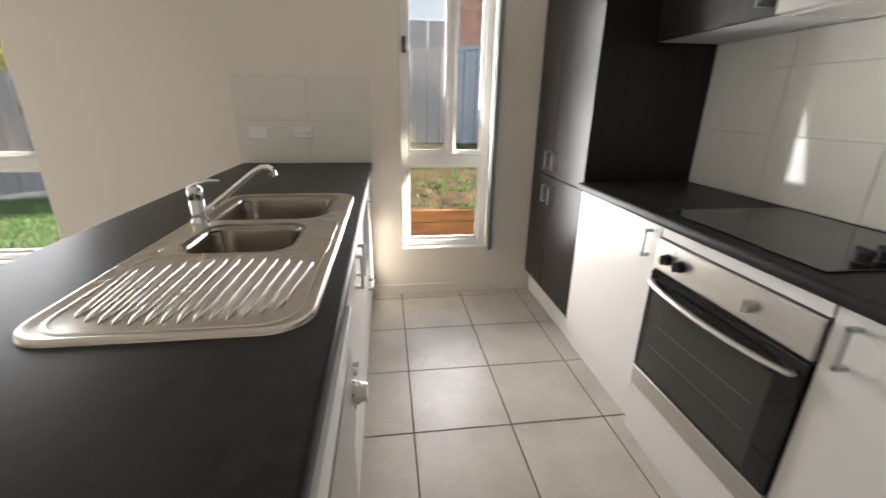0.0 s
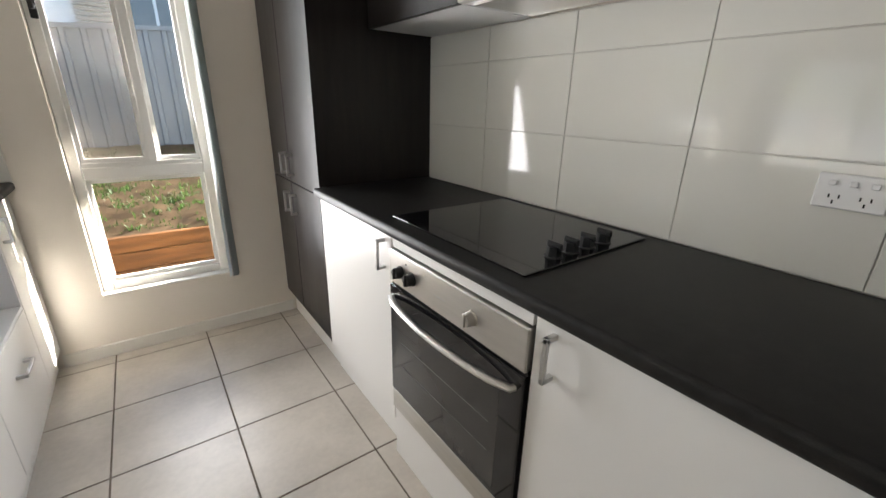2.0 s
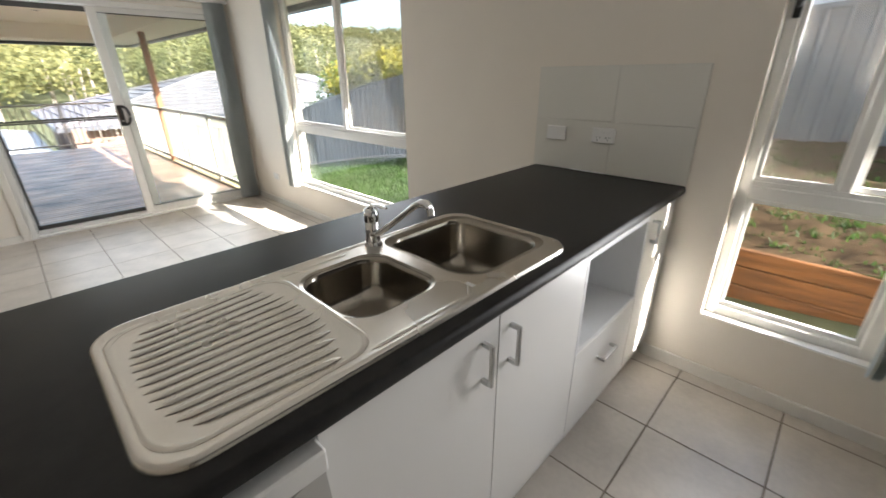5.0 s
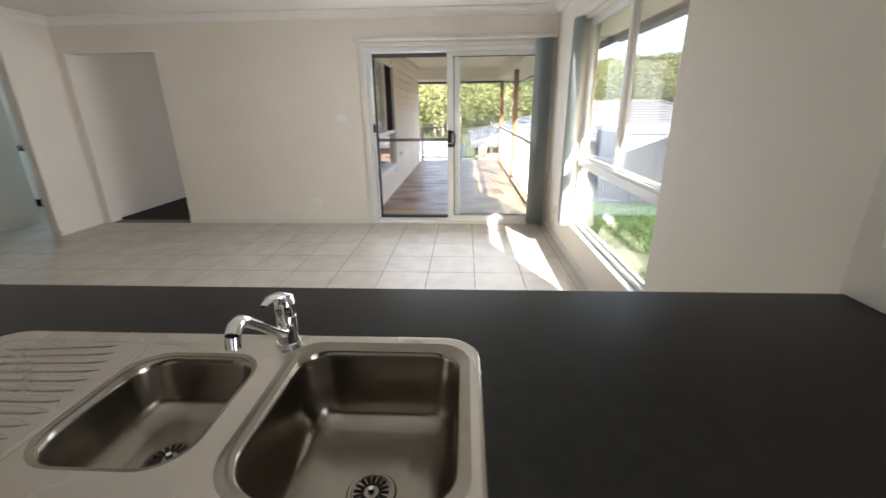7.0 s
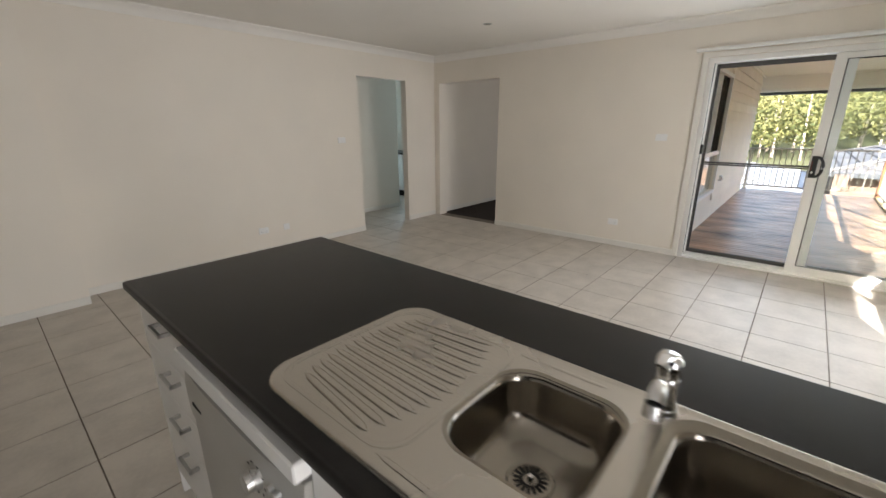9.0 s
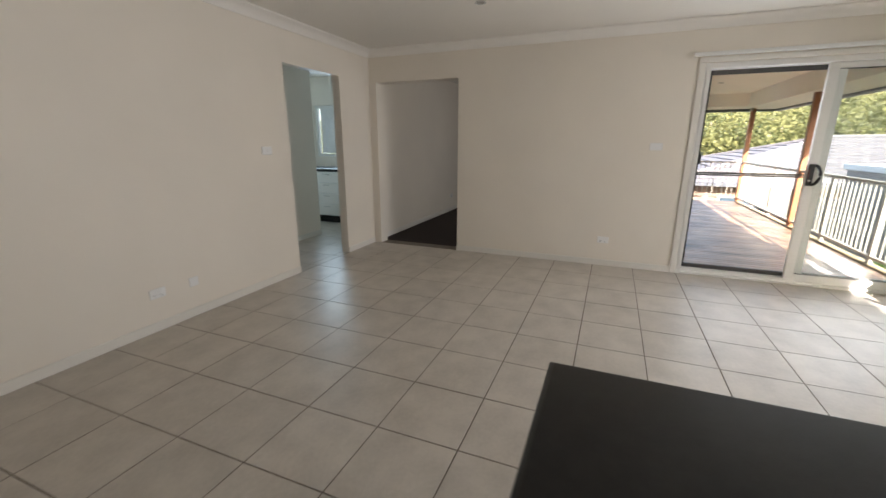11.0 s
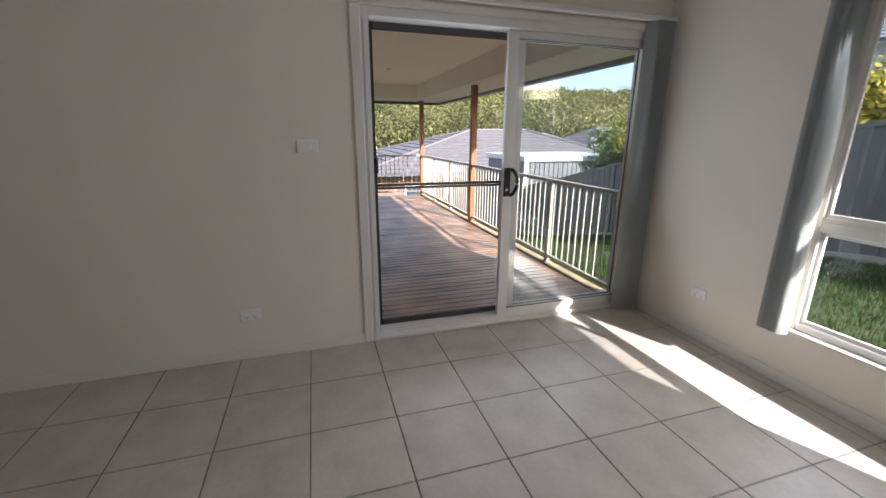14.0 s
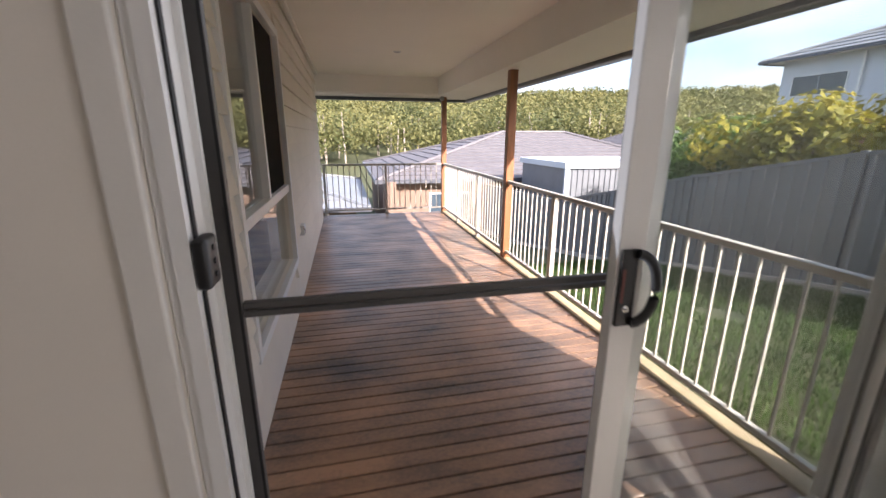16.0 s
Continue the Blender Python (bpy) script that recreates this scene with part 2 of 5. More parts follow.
CLADW = mat("white_cladding", (0.62, 0.65, 0.68), 0.6, vary=0.02, scale=1.0, fine=30, bump=0.05)
BRICK = mat("red_brick", (0.28, 0.13, 0.085), 0.85, vary=0.12, scale=4, fine=20, bump=0.2)
RENDERW = mat("brown_render", (0.20, 0.135, 0.10), 0.85, vary=0.06, scale=3, fine=40, bump=0.1)
WINDARK = mat("dark_window_glass", (0.05, 0.07, 0.09), 0.06, vary=0.05, bump=0.0)
LEAF = leaf_mat("forest_leaves", (0.055, 0.075, 0.030), (0.24, 0.225, 0.085), 0.07)
LEAFY = leaf_mat("yellow_green_leaves", (0.10, 0.13, 0.02), (0.40, 0.33, 0.05), 0.6)
LEAFG = leaf_mat("green_leaves", (0.03, 0.07, 0.015), (0.11, 0.17, 0.03), 0.8)
GRASS = leaf_mat("grass_blades", (0.022, 0.055, 0.012), (0.07, 0.125, 0.025), 1.2)
BARK = mat("pale_bark", (0.34, 0.30, 0.25), 0.85, vary=0.15, scale=2, fine=20, bump=0.2)
BARKD = mat("brown_bark", (0.11, 0.085, 0.06), 0.9, vary=0.15, scale=4, fine=30, bump=0.3)
LAMPG = mat("lamp_lens", (0.55, 0.53, 0.48), 0.2, bump=0.0)

# ---- building helpers ----


def box(bm, x0, x1, y0, y1, z0, z1, bev=0.0, seg=1, edges=None):
    vs = [bm.verts.new((x, y, z)) for x in (x0, x1) for y in (y0, y1) for z in (z0, z1)]
    fs = [bm.faces.new([vs[i] for i in q]) for q in ((0, 1, 3, 2), (4, 6, 7, 5), (0, 4, 5, 1), (2, 3, 7, 6), (0, 2, 6, 4), (1, 5, 7, 3))]
    if bev:
        es = list({e for f in fs for e in f.edges})
        if edges:
            es = [e for e in es if edges((e.verts[0].co + e.verts[1].co) / 2)]
        bmesh.ops.bevel(bm, geom=es, offset=bev, segments=seg, affect="EDGES", profile=0.5)
    return bm


def bx(*a, **k):
    return box(bmesh.new(), *a, **k)


def part(name, bm, material, parent=None, label="", smooth=False):
    me = bpy.data.meshes.new(name)
    bmesh.ops.recalc_face_normals(bm, faces=bm.faces[:])
    if smooth:
        for f in bm.faces:
            f.smooth = abs(f.normal.z) < 0.9995 or smooth == "all"
    bm.to_mesh(me)
    bm.free()
    me.materials.append(material)
    if smooth:
        me.set_sharp_from_angle(angle=radians(40))
    ob = new(name, me)
    if parent:
        ob.parent = parent
        ob.matrix_parent_inverse = Matrix.Identity(4) if parent.parent else parent.matrix_basis.inverted()
    if label:
        tagged(ob, label)
    return ob


def thing(name, at, label, category, group="", kind=""):
    ob = new(name)
    ob.empty_display_size = 0.1
    ob.location = at
    ob.matrix_basis = Matrix.Translation(at)
    return tagged(ob, label, category, group, kind)


def piece(name, mesh, at, parent, rot=None):
    ob = new(name, mesh)
    ob.parent = parent
    ob.matrix_parent_inverse = Matrix.Identity(4) if parent.parent else parent.matrix_basis.inverted()
    ob.matrix_basis = Matrix.Translation(at) @ (rot or Matrix.Identity(4))
    return ob


def mesh_of(name, bm, material, smooth=False):
    bmesh.ops.recalc_face_normals(bm, faces=bm.faces[:])
    me = bpy.data.meshes.new(name)
    if smooth:
        for f in bm.faces:
            f.smooth = True
    bm.to_mesh(me)
    bm.free()
    me.materials.append(material)
    if smooth:
        me.set_sharp_from_angle(angle=radians(40))
    return me


def cyl(bm, a, b, r0, r1=None, n=16, caps=True):
    """A cylinder or cone frustum from a to b."""
    a, b = Vector(a), Vector(b)
    r1 = r0 if r1 is None else r1
    q = (b - a).to_track_quat("Z", "Y").to_matrix()
    rings = []
    for c, r in ((a, r0), (b, r1)):
        rings.append([bm.verts.new(c + q @ Vector((r * math.cos(2 * math.pi * i / n), r * math.sin(2 * math.pi * i / n), 0))) for i in range(n)])
    for i in range(n):
        bm.faces.new((rings[0][i], rings[0][(i + 1) % n], rings[1][(i + 1) % n], rings[1][i]))
    if caps:
        bm.faces.new(rings[0][::-1])
        bm.faces.new(rings[1])
    return bm


def tube(bm, pts, r, n=10, flat=1.0):
    """A tube through points; r may be a list."""
    pts = [Vector(p) for p in pts]
    rs = r if isinstance(r, (list, tuple)) else [r] * len(pts)
    rings = []
    for i, p in enumerate(pts):
        d = (pts[min(i + 1, len(pts) - 1)] - pts[max(i - 1, 0)]).normalized()
        q = d.to_track_quat("Z", "Y").to_matrix()
        rings.append([bm.verts.new(p + q @ Vector((rs[i] * math.cos(2 * math.pi * k / n), flat * rs[i] * math.sin(2 * math.pi * k / n), 0))) for k in range(n)])
    for a, b in zip(rings, rings[1:]):
        for k in range(n):
            bm.faces.new((a[k], a[(k + 1) % n], b[(k + 1) % n], b[k]))
    bm.faces.new(rings[0][::-1])
    bm.faces.new(rings[-1])
    return bm


def round_rect(x0, x1, y0, y1, r, n=6):
    """Points of a rounded rectangle, counter-clockwise."""
    rs = r if isinstance(r, (list, tuple)) else [r] * 4
    out = []
    for (cx, cy, a0), q in zip(((x1, y1, 0), (x0, y1, 90), (x0, y0, 180), (x1, y0, 270)), rs):
        ox, oy = cx + (-q if cx == x1 else q), cy + (-q if cy == y1 else q)
        for i in range(n + 1):
            a = radians(a0 + 90 * i / n)
            out.append((ox + q * math.cos(a), oy + q * math.sin(a)))
    return out


def loft(bm, loops, close_last=False, close_first=False):
    rows = [[bm.verts.new(p) for p in loop] for loop in loops]
    for a, b in zip(rows, rows[1:]):
        for i in range(len(a)):
            bm.faces.new((a[i], a[(i + 1) % len(a)], b[(i + 1) % len(b)], b[i]))
    if close_last:
        bm.faces.new(rows[-1])
    if close_first:
        bm.faces.new(rows[0][::-1])
    return rows


def sheet(bm, loops, z):
    """A flat sheet bounded by the first loop with the others cut out."""
    es = []
    for loop in loops:
        vs = [bm.verts.new((x, y, z)) for x, y in loop]
        es += [bm.edges.new((vs[i], vs[(i + 1) % len(vs)])) for i in range(len(vs))]
    bmesh.ops.triangle_fill(bm, edges=es, use_beauty=True)


def wall_bm(axis, a0, a1, c0, c1, z0, z1, holes=()):
    """A wall along x or y from a0 to a1, between c0 and c1 across, with holes (a0, a1, z0, z1) through it."""
    bm = bmesh.new()
    us = sorted({a0, a1, *[h[0] for h in holes], *[h[1] for h in holes]})
    zs = sorted({z0, z1, *[h[2] for h in holes], *[h[3] for h in holes]})
    us, zs = [u for u in us if a0 <= u <= a1], [z for z in zs if z0 <= z <= z1]
    P = (lambda u, c, z: (u, c, z)) if axis == "x" else (lambda u, c, z: (c, u, z))

    def full(i, j):
        if not (0 <= i < len(us) - 1 and 0 <= j < len(zs) - 1):
            return False
        u, z = (us[i] + us[i + 1]) / 2, (zs[j] + zs[j + 1]) / 2
        return not any(h[0] < u < h[1] and h[2] < z < h[3] for h in holes)

    def quad(*p):
        bm.faces.new([bm.verts.new(v) for v in p])

    for i in range(len(us) - 1):
        for j in range(len(zs) - 1):
            if not full(i, j):
                continue
            u, v, w, x = us[i], us[i + 1], zs[j], zs[j + 1]
            for c in (c0, c1):
                quad(P(u, c, w), P(v, c, w), P(v, c, x), P(u, c, x))
            for ok, e in ((full(i - 1, j), u), (full(i + 1, j), v)):
                if not ok:
                    quad(P(e, c0, w), P(e, c1, w), P(e, c1, x), P(e, c0, x))
            for ok, e in ((full(i, j - 1), w), (full(i, j + 1), x)):
                if not ok:
                    quad(P(u, c0, e), P(v, c0, e), P(v, c1, e), P(u, c1, e))
    bmesh.ops.remove_doubles(bm, verts=bm.verts[:], dist=0.0005)
    return bm


def structure(name, bm, material, label, category, parent=None, smooth=False):
    return tagged(part(name, bm, material, parent, smooth=smooth), label, category, kind="structure")

# ---- large structure ----
XD, YL, H = -6.39, -5.80, 2.42
P, GX, GY = 0.4115, -1.05, -0.912                     # floor tile pitch and one crossing
KW = (-1.45, -0.87, 0.325, 2.08)                      # kitchen window opening: x0, x1, z0, z1
DW = (-5.30, -3.51, 0.31, 2.09)                       # dining window opening
SD = (-2.150, -0.085, 0.0, 2.045)                      # sliding door opening: y0, y1, z0, z1

structure("wall_window_side", wall_bm("x", -6.56, 0.15, 0.0, 0.12, -0.3, 2.6, [KW, DW]), PAINT, "cream painted plaster wall with two tall windows", "wall")
structure("wall_outer_skin", wall_bm("x", -6.56, 0.15, 0.122, 0.134, -0.8, 2.6, [(KW[0] + 0.02, KW[1] - 0.02, KW[2], KW[3]), (DW[0] + 0.02, DW[1] - 0.02, DW[2], DW[3])]), BOARD, "pale outer cladding of the house wall", "wall")
structure("wall_door_side", wall_bm("y", YL, -0.002, XD, -6.56, -0.3, 2.6, [SD, (-5.70, -4.60, -0.3, 2.045)]), PAINT, "cream painted plaster wall with sliding door and doorway", "wall")
structure("wall_hall_side", wall_bm("x", -13.0, -1.80, YL, YL - 0.10, -0.3, 2.6, [(-5.77, -4.90, -0.3, 2.045)]), PAINT, "cream painted plaster wall with a hall doorway", "wall")
structure("wall_hall_nib", bx(-1.802, 0.15, YL - 0.1, -5.57, -0.3, 2.6), PAINT, "cream painted plaster wall stepping into the kitchen", "wall")
wall_kitchen = structure("wall_kitchen", bx(0.0, 0.15, -5.57, -0.002, -0.3, 2.6), PAINT, "cream painted kitchen wall with glazed tile splashback", "wall")
structure("ceiling", bx(-6.39, 0.0, YL, 0.0, H, H + 0.15), CEIL, "flat white painted plaster ceiling", "ceiling")

# cove cornice: a quarter-hollow section swept along each wall
COVE = [(0, -0.085), (0.012, -0.085), (0.018, -0.07), (0.032, -0.045), (0.055, -0.026), (0.078, -0.018), (0.085, -0.012), (0.085, 0)]


def cove(name, a, b, inward):
    bm = bmesh.new()
    rows = [[bm.verts.new((p[0] + inward[0] * u, p[1] + inward[1] * u, H + v - 0.001)) for u, v in COVE + [(0, 0)]] for p in (a, b)]
    n = len(rows[0])
    for i in range(n):
        bm.faces.new((rows[0][i], rows[0][(i + 1) % n], rows[1][(i + 1) % n], rows[1][i]))
    structure(name, bm, CEIL, "white cove cornice along the ceiling", "cornice", smooth=True)


cove("cornice_door_side", (XD + 0.001, YL), (XD + 0.001, 0), (1, 0))
cove("cornice_window_side", (XD, -0.001), (-0.001, -0.001), (0, -1))
cove("cornice_hall_side", (XD, YL + 0.001), (-1.8, YL + 0.001), (0, 1))


def skirting(name, x0, x1, y0, y1):
    structure(name, bx(x0, x1, y0, y1, 0.001, 0.068, bev=0.004, edges=lambda c: c.z > 0.06), TRIM, "low painted timber skirting board", "baseboard")


skirting("baseboard_window_side", -6.375, -2.40, -0.013, -0.001)
skirting("baseboard_kitchen_window", -1.66, -0.55, -0.013, -0.001)
skirting("baseboard_door_side", XD + 0.001, XD + 0.013, -4.60, -2.207)
skirting("baseboard_hall_side", -4.90, -1.815, YL + 0.001, YL + 0.013)
skirting("baseboard_hall_corner", -6.375, -5.775, YL + 0.001, YL + 0.013)
skirting("baseboard_nib", -1.80, -0.01, -5.569, -5.557)
skirting("baseboard_living", -12.8, -6.57, YL - 0.0, YL + 0.012)

# rooms behind the two doorways
structure("living_floor", bx(-13.0, -6.39, YL, -2.4, -0.12, -0.004), CARPET, "dark brown carpet in the adjoining living room", "floor")
structure("living_wall_far", bx(-13.1, -13.0, YL, -2.4, -0.3, 2.6), PAINT, "plain painted wall of the living room", "wall")
structure("living_ceiling", bx(-13.0, -6.562, YL, -2.4, H, H + 0.1), CEIL, "plain white living room ceiling", "ceiling")
structure("hall_wall", bx(-6.5, -4.2, -6.90, -6.80, -0.3, 2.6), PAINT, "painted hall wall in cool daylight", "wall")
structure("hall_end_wall", bx(-4.3, -4.2, -6.80, YL - 0.1, -0.3, 2.6), PAINT, "painted end wall of the hall", "wall")
LWIN = (-7.85, -7.05, 1.08, 1.95)
structure("laundry_wall_window", wall_bm("y", -8.6, YL - 0.1, -7.95, -7.85, -0.3, 2.6, [LWIN]), PAINT, "painted laundry wall with a window", "wall")
structure("laundry_wall_side", bx(-7.95, -6.4, -8.7, -8.6, -0.3, 2.6), PAINT, "painted laundry side wall", "wall")
structure("laundry_wall_return", bx(-6.5, -6.4, -8.6, -6.90, -0.3, 2.6), PAINT, "painted laundry return wall", "wall")
structure("hall_ceiling", bx(-7.95, -4.2, -8.7, YL - 0.1, H, H + 0.1), CEIL, "white hall ceiling", "ceiling")
skirting("baseboard_hall", -6.5, -4.3, -6.799, -6.787)


# ---- windows and sliding door ----
def window(name, hole, mull, trans, y, label, screen=None):
    x0, x1, z0, z1 = hole
    w = thing(name, ((x0 + x1) / 2, y, z0), label, "window", kind="structure")
    f, d = 0.045, 0.05
    bm = bmesh.new()
    e = 0.0008
    box(bm, x0 + e, x0 + f, y, y + d, z0 + e, z1 - e, bev=0.003)
    box(bm, x1 - f, x1 - e, y, y + d, z0 + e, z1 - e, bev=0.003)
    box(bm, x0 + f, x1 - f, y + 0.001, y + d, z0 + e, z0 + f, bev=0.003)
    box(bm, x0 + f, x1 - f, y + 0.001, y + d, z1 - f, z1 - e, bev=0.003)
    part("window_frame", bm, ALU, w)
    part("transom", box(bx(x0 + f, x1 - f, y - 0.004, y + d, trans - 0.035, trans + 0.022, bev=0.004), x0 + f, x1 - f, y + 0.004, y + 0.02, trans + 0.022, trans + 0.04), ALU, w)
    part("mullion", bx(mull - 0.02, mull + 0.02, y + 0.002, y + d - 0.004, trans + 0.041, z1 - f, bev=0.003), ALU, w)
    for a, b, c, k, yy in ((x0 + f, x1 - f, z0 + f, trans - 0.036, 0.03), (x0 + f, mull - 0.02, trans + 0.041, z1 - f, 0.02), (mull + 0.02, x1 - f, trans + 0.041, z1 - f, 0.036)):
        sash = part("sash", box(box(box(bx(a, a + 0.018, y + yy - 0.008, y + yy + 0.01, c, k), b - 0.018, b, y + yy - 0.008, y + yy + 0.01, c, k), a + 0.018, b - 0.018, y + yy - 0.008, y + yy + 0.01, c, c + 0.02), a + 0.018, b - 0.018, y + yy - 0.008, y + yy + 0.01, k - 0.02, k), ALU, w)
        pn = part("pane", bx(a + 0.018, b - 0.018, y + yy, y + yy + 0.004, c + 0.02, k - 0.02), GLASS, sash)
        pn.visible_shadow = False
    if screen:
        a, b = screen
        part("insect_screen", bx(a, b, y + 0.046, y + 0.0475, trans + 0.05, z1 - f), SCREEN, w, "fine mesh insect screen")
    part("window_sill", bx(x0 + 0.002, x1 - 0.002, 0.002, y - 0.002, z0 + 0.0008, z0 + 0.008, bev=0.002), ALU, w)
    return w


w1 = window("window_1", KW, -1.124, 0.925, 0.055, "tall white aluminium window over a low fixed pane", (-1.405, -1.15))
w2 = window("window_2", DW, -4.38, 0.910, 0.055, "wide white aluminium window over a low fixed pane", (-4.38, -3.56))


def sash_latch(parent, x, y, z):
    bm = bx(x - 0.013, x + 0.013, y - 0.012, y, z - 0.045, z + 0.045, bev=0.006, seg=2)
    cyl(bm, (x, y - 0.012, z), (x, y - 0.03, z), 0.012, 0.01)
    part("latch", box(bm, x - 0.008, x + 0.008, y - 0.036, y - 0.026, z - 0.012, z + 0.03, bev=0.004), BLACK, parent, "black window latch", smooth=True)


sash_latch(w1, -1.418, 0.055, 1.60)
sash_latch(w2, -3.535, 0.055, 1.20)

door = thing("door_1", (-6.49, -1.17, 0), "white aluminium sliding door, slid open behind a screen door", "sliding door", kind="structure")
y0, y1, z0, z1 = SD
bm = bmesh.new()
box(bm, -6.555, -6.40, y0 + 0.001, y0 + 0.05, 0.001, z1 - 0.001, bev=0.003)
box(bm, -6.40, -6.391, y0 + 0.02, y0 + 0.05, 0.045, z1 - 0.05)
box(bm, -6.50, -6.485, y0 + 0.05, y0 + 0.062, 0.045, z1 - 0.05)
box(bm, -6.555, -6.40, y1 - 0.05, y1 - 0.001, 0.001, z1 - 0.001, bev=0.003)
box(bm, -6.555, -6.40, y0 + 0.05, y1 - 0.05, z1 - 0.05, z1 - 0.001, bev=0.003)
part("door_frame", bm, ALU, door)
part("jamb_seal", box(bx(-6.428, -6.414, y0 + 0.0505, y0 + 0.0545, 0.045, z1 - 0.052), -6.52, -6.512, y0 + 0.0505, y0 + 0.056, 0.045, z1 - 0.052), RUBBER, door, "black jamb seal")
bm = bmesh.new()
box(bm, -6.57, -6.385, y0 + 0.05, y1 - 0.05, 0.002, 0.022, bev=0.003)
for k in range(4):
    box(bm, -6.55 + 0.036 * k, -6.542 + 0.036 * k, y0 + 0.05, y1 - 0.05, 0.022, 0.042)
part("door_track", bm, ALU, door)
# fly-screen door in the open half
bm = bmesh.new()
SX0, SX1 = -6.545, -6.522
box(bm, SX0, SX1, y0 + 0.052, y0 + 0.085, 0.044, z1 - 0.052, bev=0.003)
box(bm, SX0, SX1, -1.16, -1.128, 0.044, z1 - 0.052, bev=0.003)
box(bm, SX0, SX1, y0 + 0.085, -1.16, 0.044, 0.085, bev=0.003)
box(bm, SX0, SX1, y0 + 0.085, -1.16, z1 - 0.09, z1 - 0.052, bev=0.003)
screen_door = part("screen_door", bm, ALUGREY, door, "grey framed fly-screen door leaf")
part("crossbar", box(bx(SX0 + 0.002, SX1 - 0.002, y0 + 0.086, -1.161, 1.008, 1.022, bev=0.002), SX0 + 0.002, SX1 - 0.002, y0 + 0.086, -1.161, 1.026, 1.043, bev=0.002), ALUGREY, screen_door)
part("screen_seal", box(bx(SX1, SX1 + 0.004, y0 + 0.079, y0 + 0.085, 0.045, z1 - 0.052), SX1, SX1 + 0.004, y0 + 0.085, -1.16, z1 - 0.095, z1 - 0.09), RUBBER, screen_door)


def glass_panel(name, ya, yb, xc, label, stile=0.062):
    bm = bmesh.new()
    box(bm, xc - 0.018, xc + 0.018, ya, ya + stile, 0.043, z1 - 0.052, bev=0.003)
    box(bm, xc - 0.018, xc + 0.018, yb - 0.04, yb, 0.043, z1 - 0.052, bev=0.003)
    box(bm, xc - 0.018, xc + 0.018, ya + stile, yb - 0.04, 0.043, 0.10, bev=0.003)
    box(bm, xc - 0.018, xc + 0.018, ya + stile, yb - 0.04, z1 - 0.10, z1 - 0.052, bev=0.003)
    leaf = part(name, bm, ALU, door, label)
    p = part("pane", bx(xc - 0.003, xc + 0.003, ya + stile, yb - 0.04, 0.10, z1 - 0.10), DUSTGLASS, leaf)
    p.visible_shadow = False
    part("glazing_seal", box(box(bx(xc + 0.018, xc + 0.020, yb - 0.046, yb - 0.04, 0.10, z1 - 0.10), xc + 0.018, xc + 0.020, ya + stile, yb - 0.04, z1 - 0.105, z1 - 0.10), xc + 0.018, xc + 0.02, ya + stile, yb - 0.04, 0.1, 0.106), RUBBER, leaf)
    return leaf


fixed = glass_panel("fixed_panel", -1.130, y1 - 0.051, -6.496, "fixed glazed panel", 0.062)
slider = glass_panel("sliding_panel", -1.216, y1 - 0.055, -6.448, "glazed sliding panel pushed fully open", 0.074)
# D-shaped black pull
bm = bmesh.new()
hx, hy, hz = -6.430, -1.184, 1.042
box(bm, hx - 0.001, hx + 0.010, hy - 0.026, hy + 0.020, hz - 0.098, hz + 0.098, bev=0.004, seg=2)
pts = [(hx + 0.010 + 0.006, hy + 0.012 + 0.05 * math.sin(a), hz + 0.088 * math.cos(a)) for a in [math.pi * i / 12 for i in range(13)]]
tube(bm, [(p[0] + 0.012 * math.sin(math.pi * i / 12), p[1], p[2]) for i, p in enumerate(pts)], 0.0125, 10)
handle = part("door_handle", bm, BLACK, slider, "black D-shaped pull handle", smooth=True)
part("lock_cylinder", cyl(cyl(bmesh.new(), (hx + 0.010, hy - 0.006, hz - 0.05), (hx + 0.014, hy - 0.006, hz - 0.05), 0.009), (hx + 0.014, hy - 0.006, hz - 0.05), (hx + 0.022, hy - 0.006, hz - 0.05), 0.004), CHROME, slider, "chrome lock cylinder", smooth=True)
part("lock_indicator", bx(hx + 0.0102, hx + 0.0125, hy - 0.021, hy - 0.014, hz - 0.035, hz + 0.05), mat("red_indicator", (0.16, 0.03, 0.02), 0.4, bump=0.0), slider, "dull red lock indicator strip")
bm = bx(-6.452, -6.386, y0 + 0.0505, y0 + 0.078, 1.124, 1.220, bev=0.010, seg=3)
for k in (1.147, 1.172, 1.198):
    cyl(bm, (-6.420, y0 + 0.077, k), (-6.420, y0 + 0.081, k), 0.006, n=8)
part("lock_keeper", bm, BLACK, door, "black lock keeper on the jamb", smooth=True)
for nm, a, b, c, d in (("architrave_side", -2.205, -2.148, 0.0, 2.045), ("architrave_side", -0.087, -0.030, 0.0, 2.045), ("architrave_head", -2.205, -0.030, 2.045, 2.090)):
    structure(nm, bx(XD + 0.0005, XD + 0.016, a, b, c + 0.002, d, bev=0.005, seg=2), TRIM, "white painted timber architrave round the door", "trim")

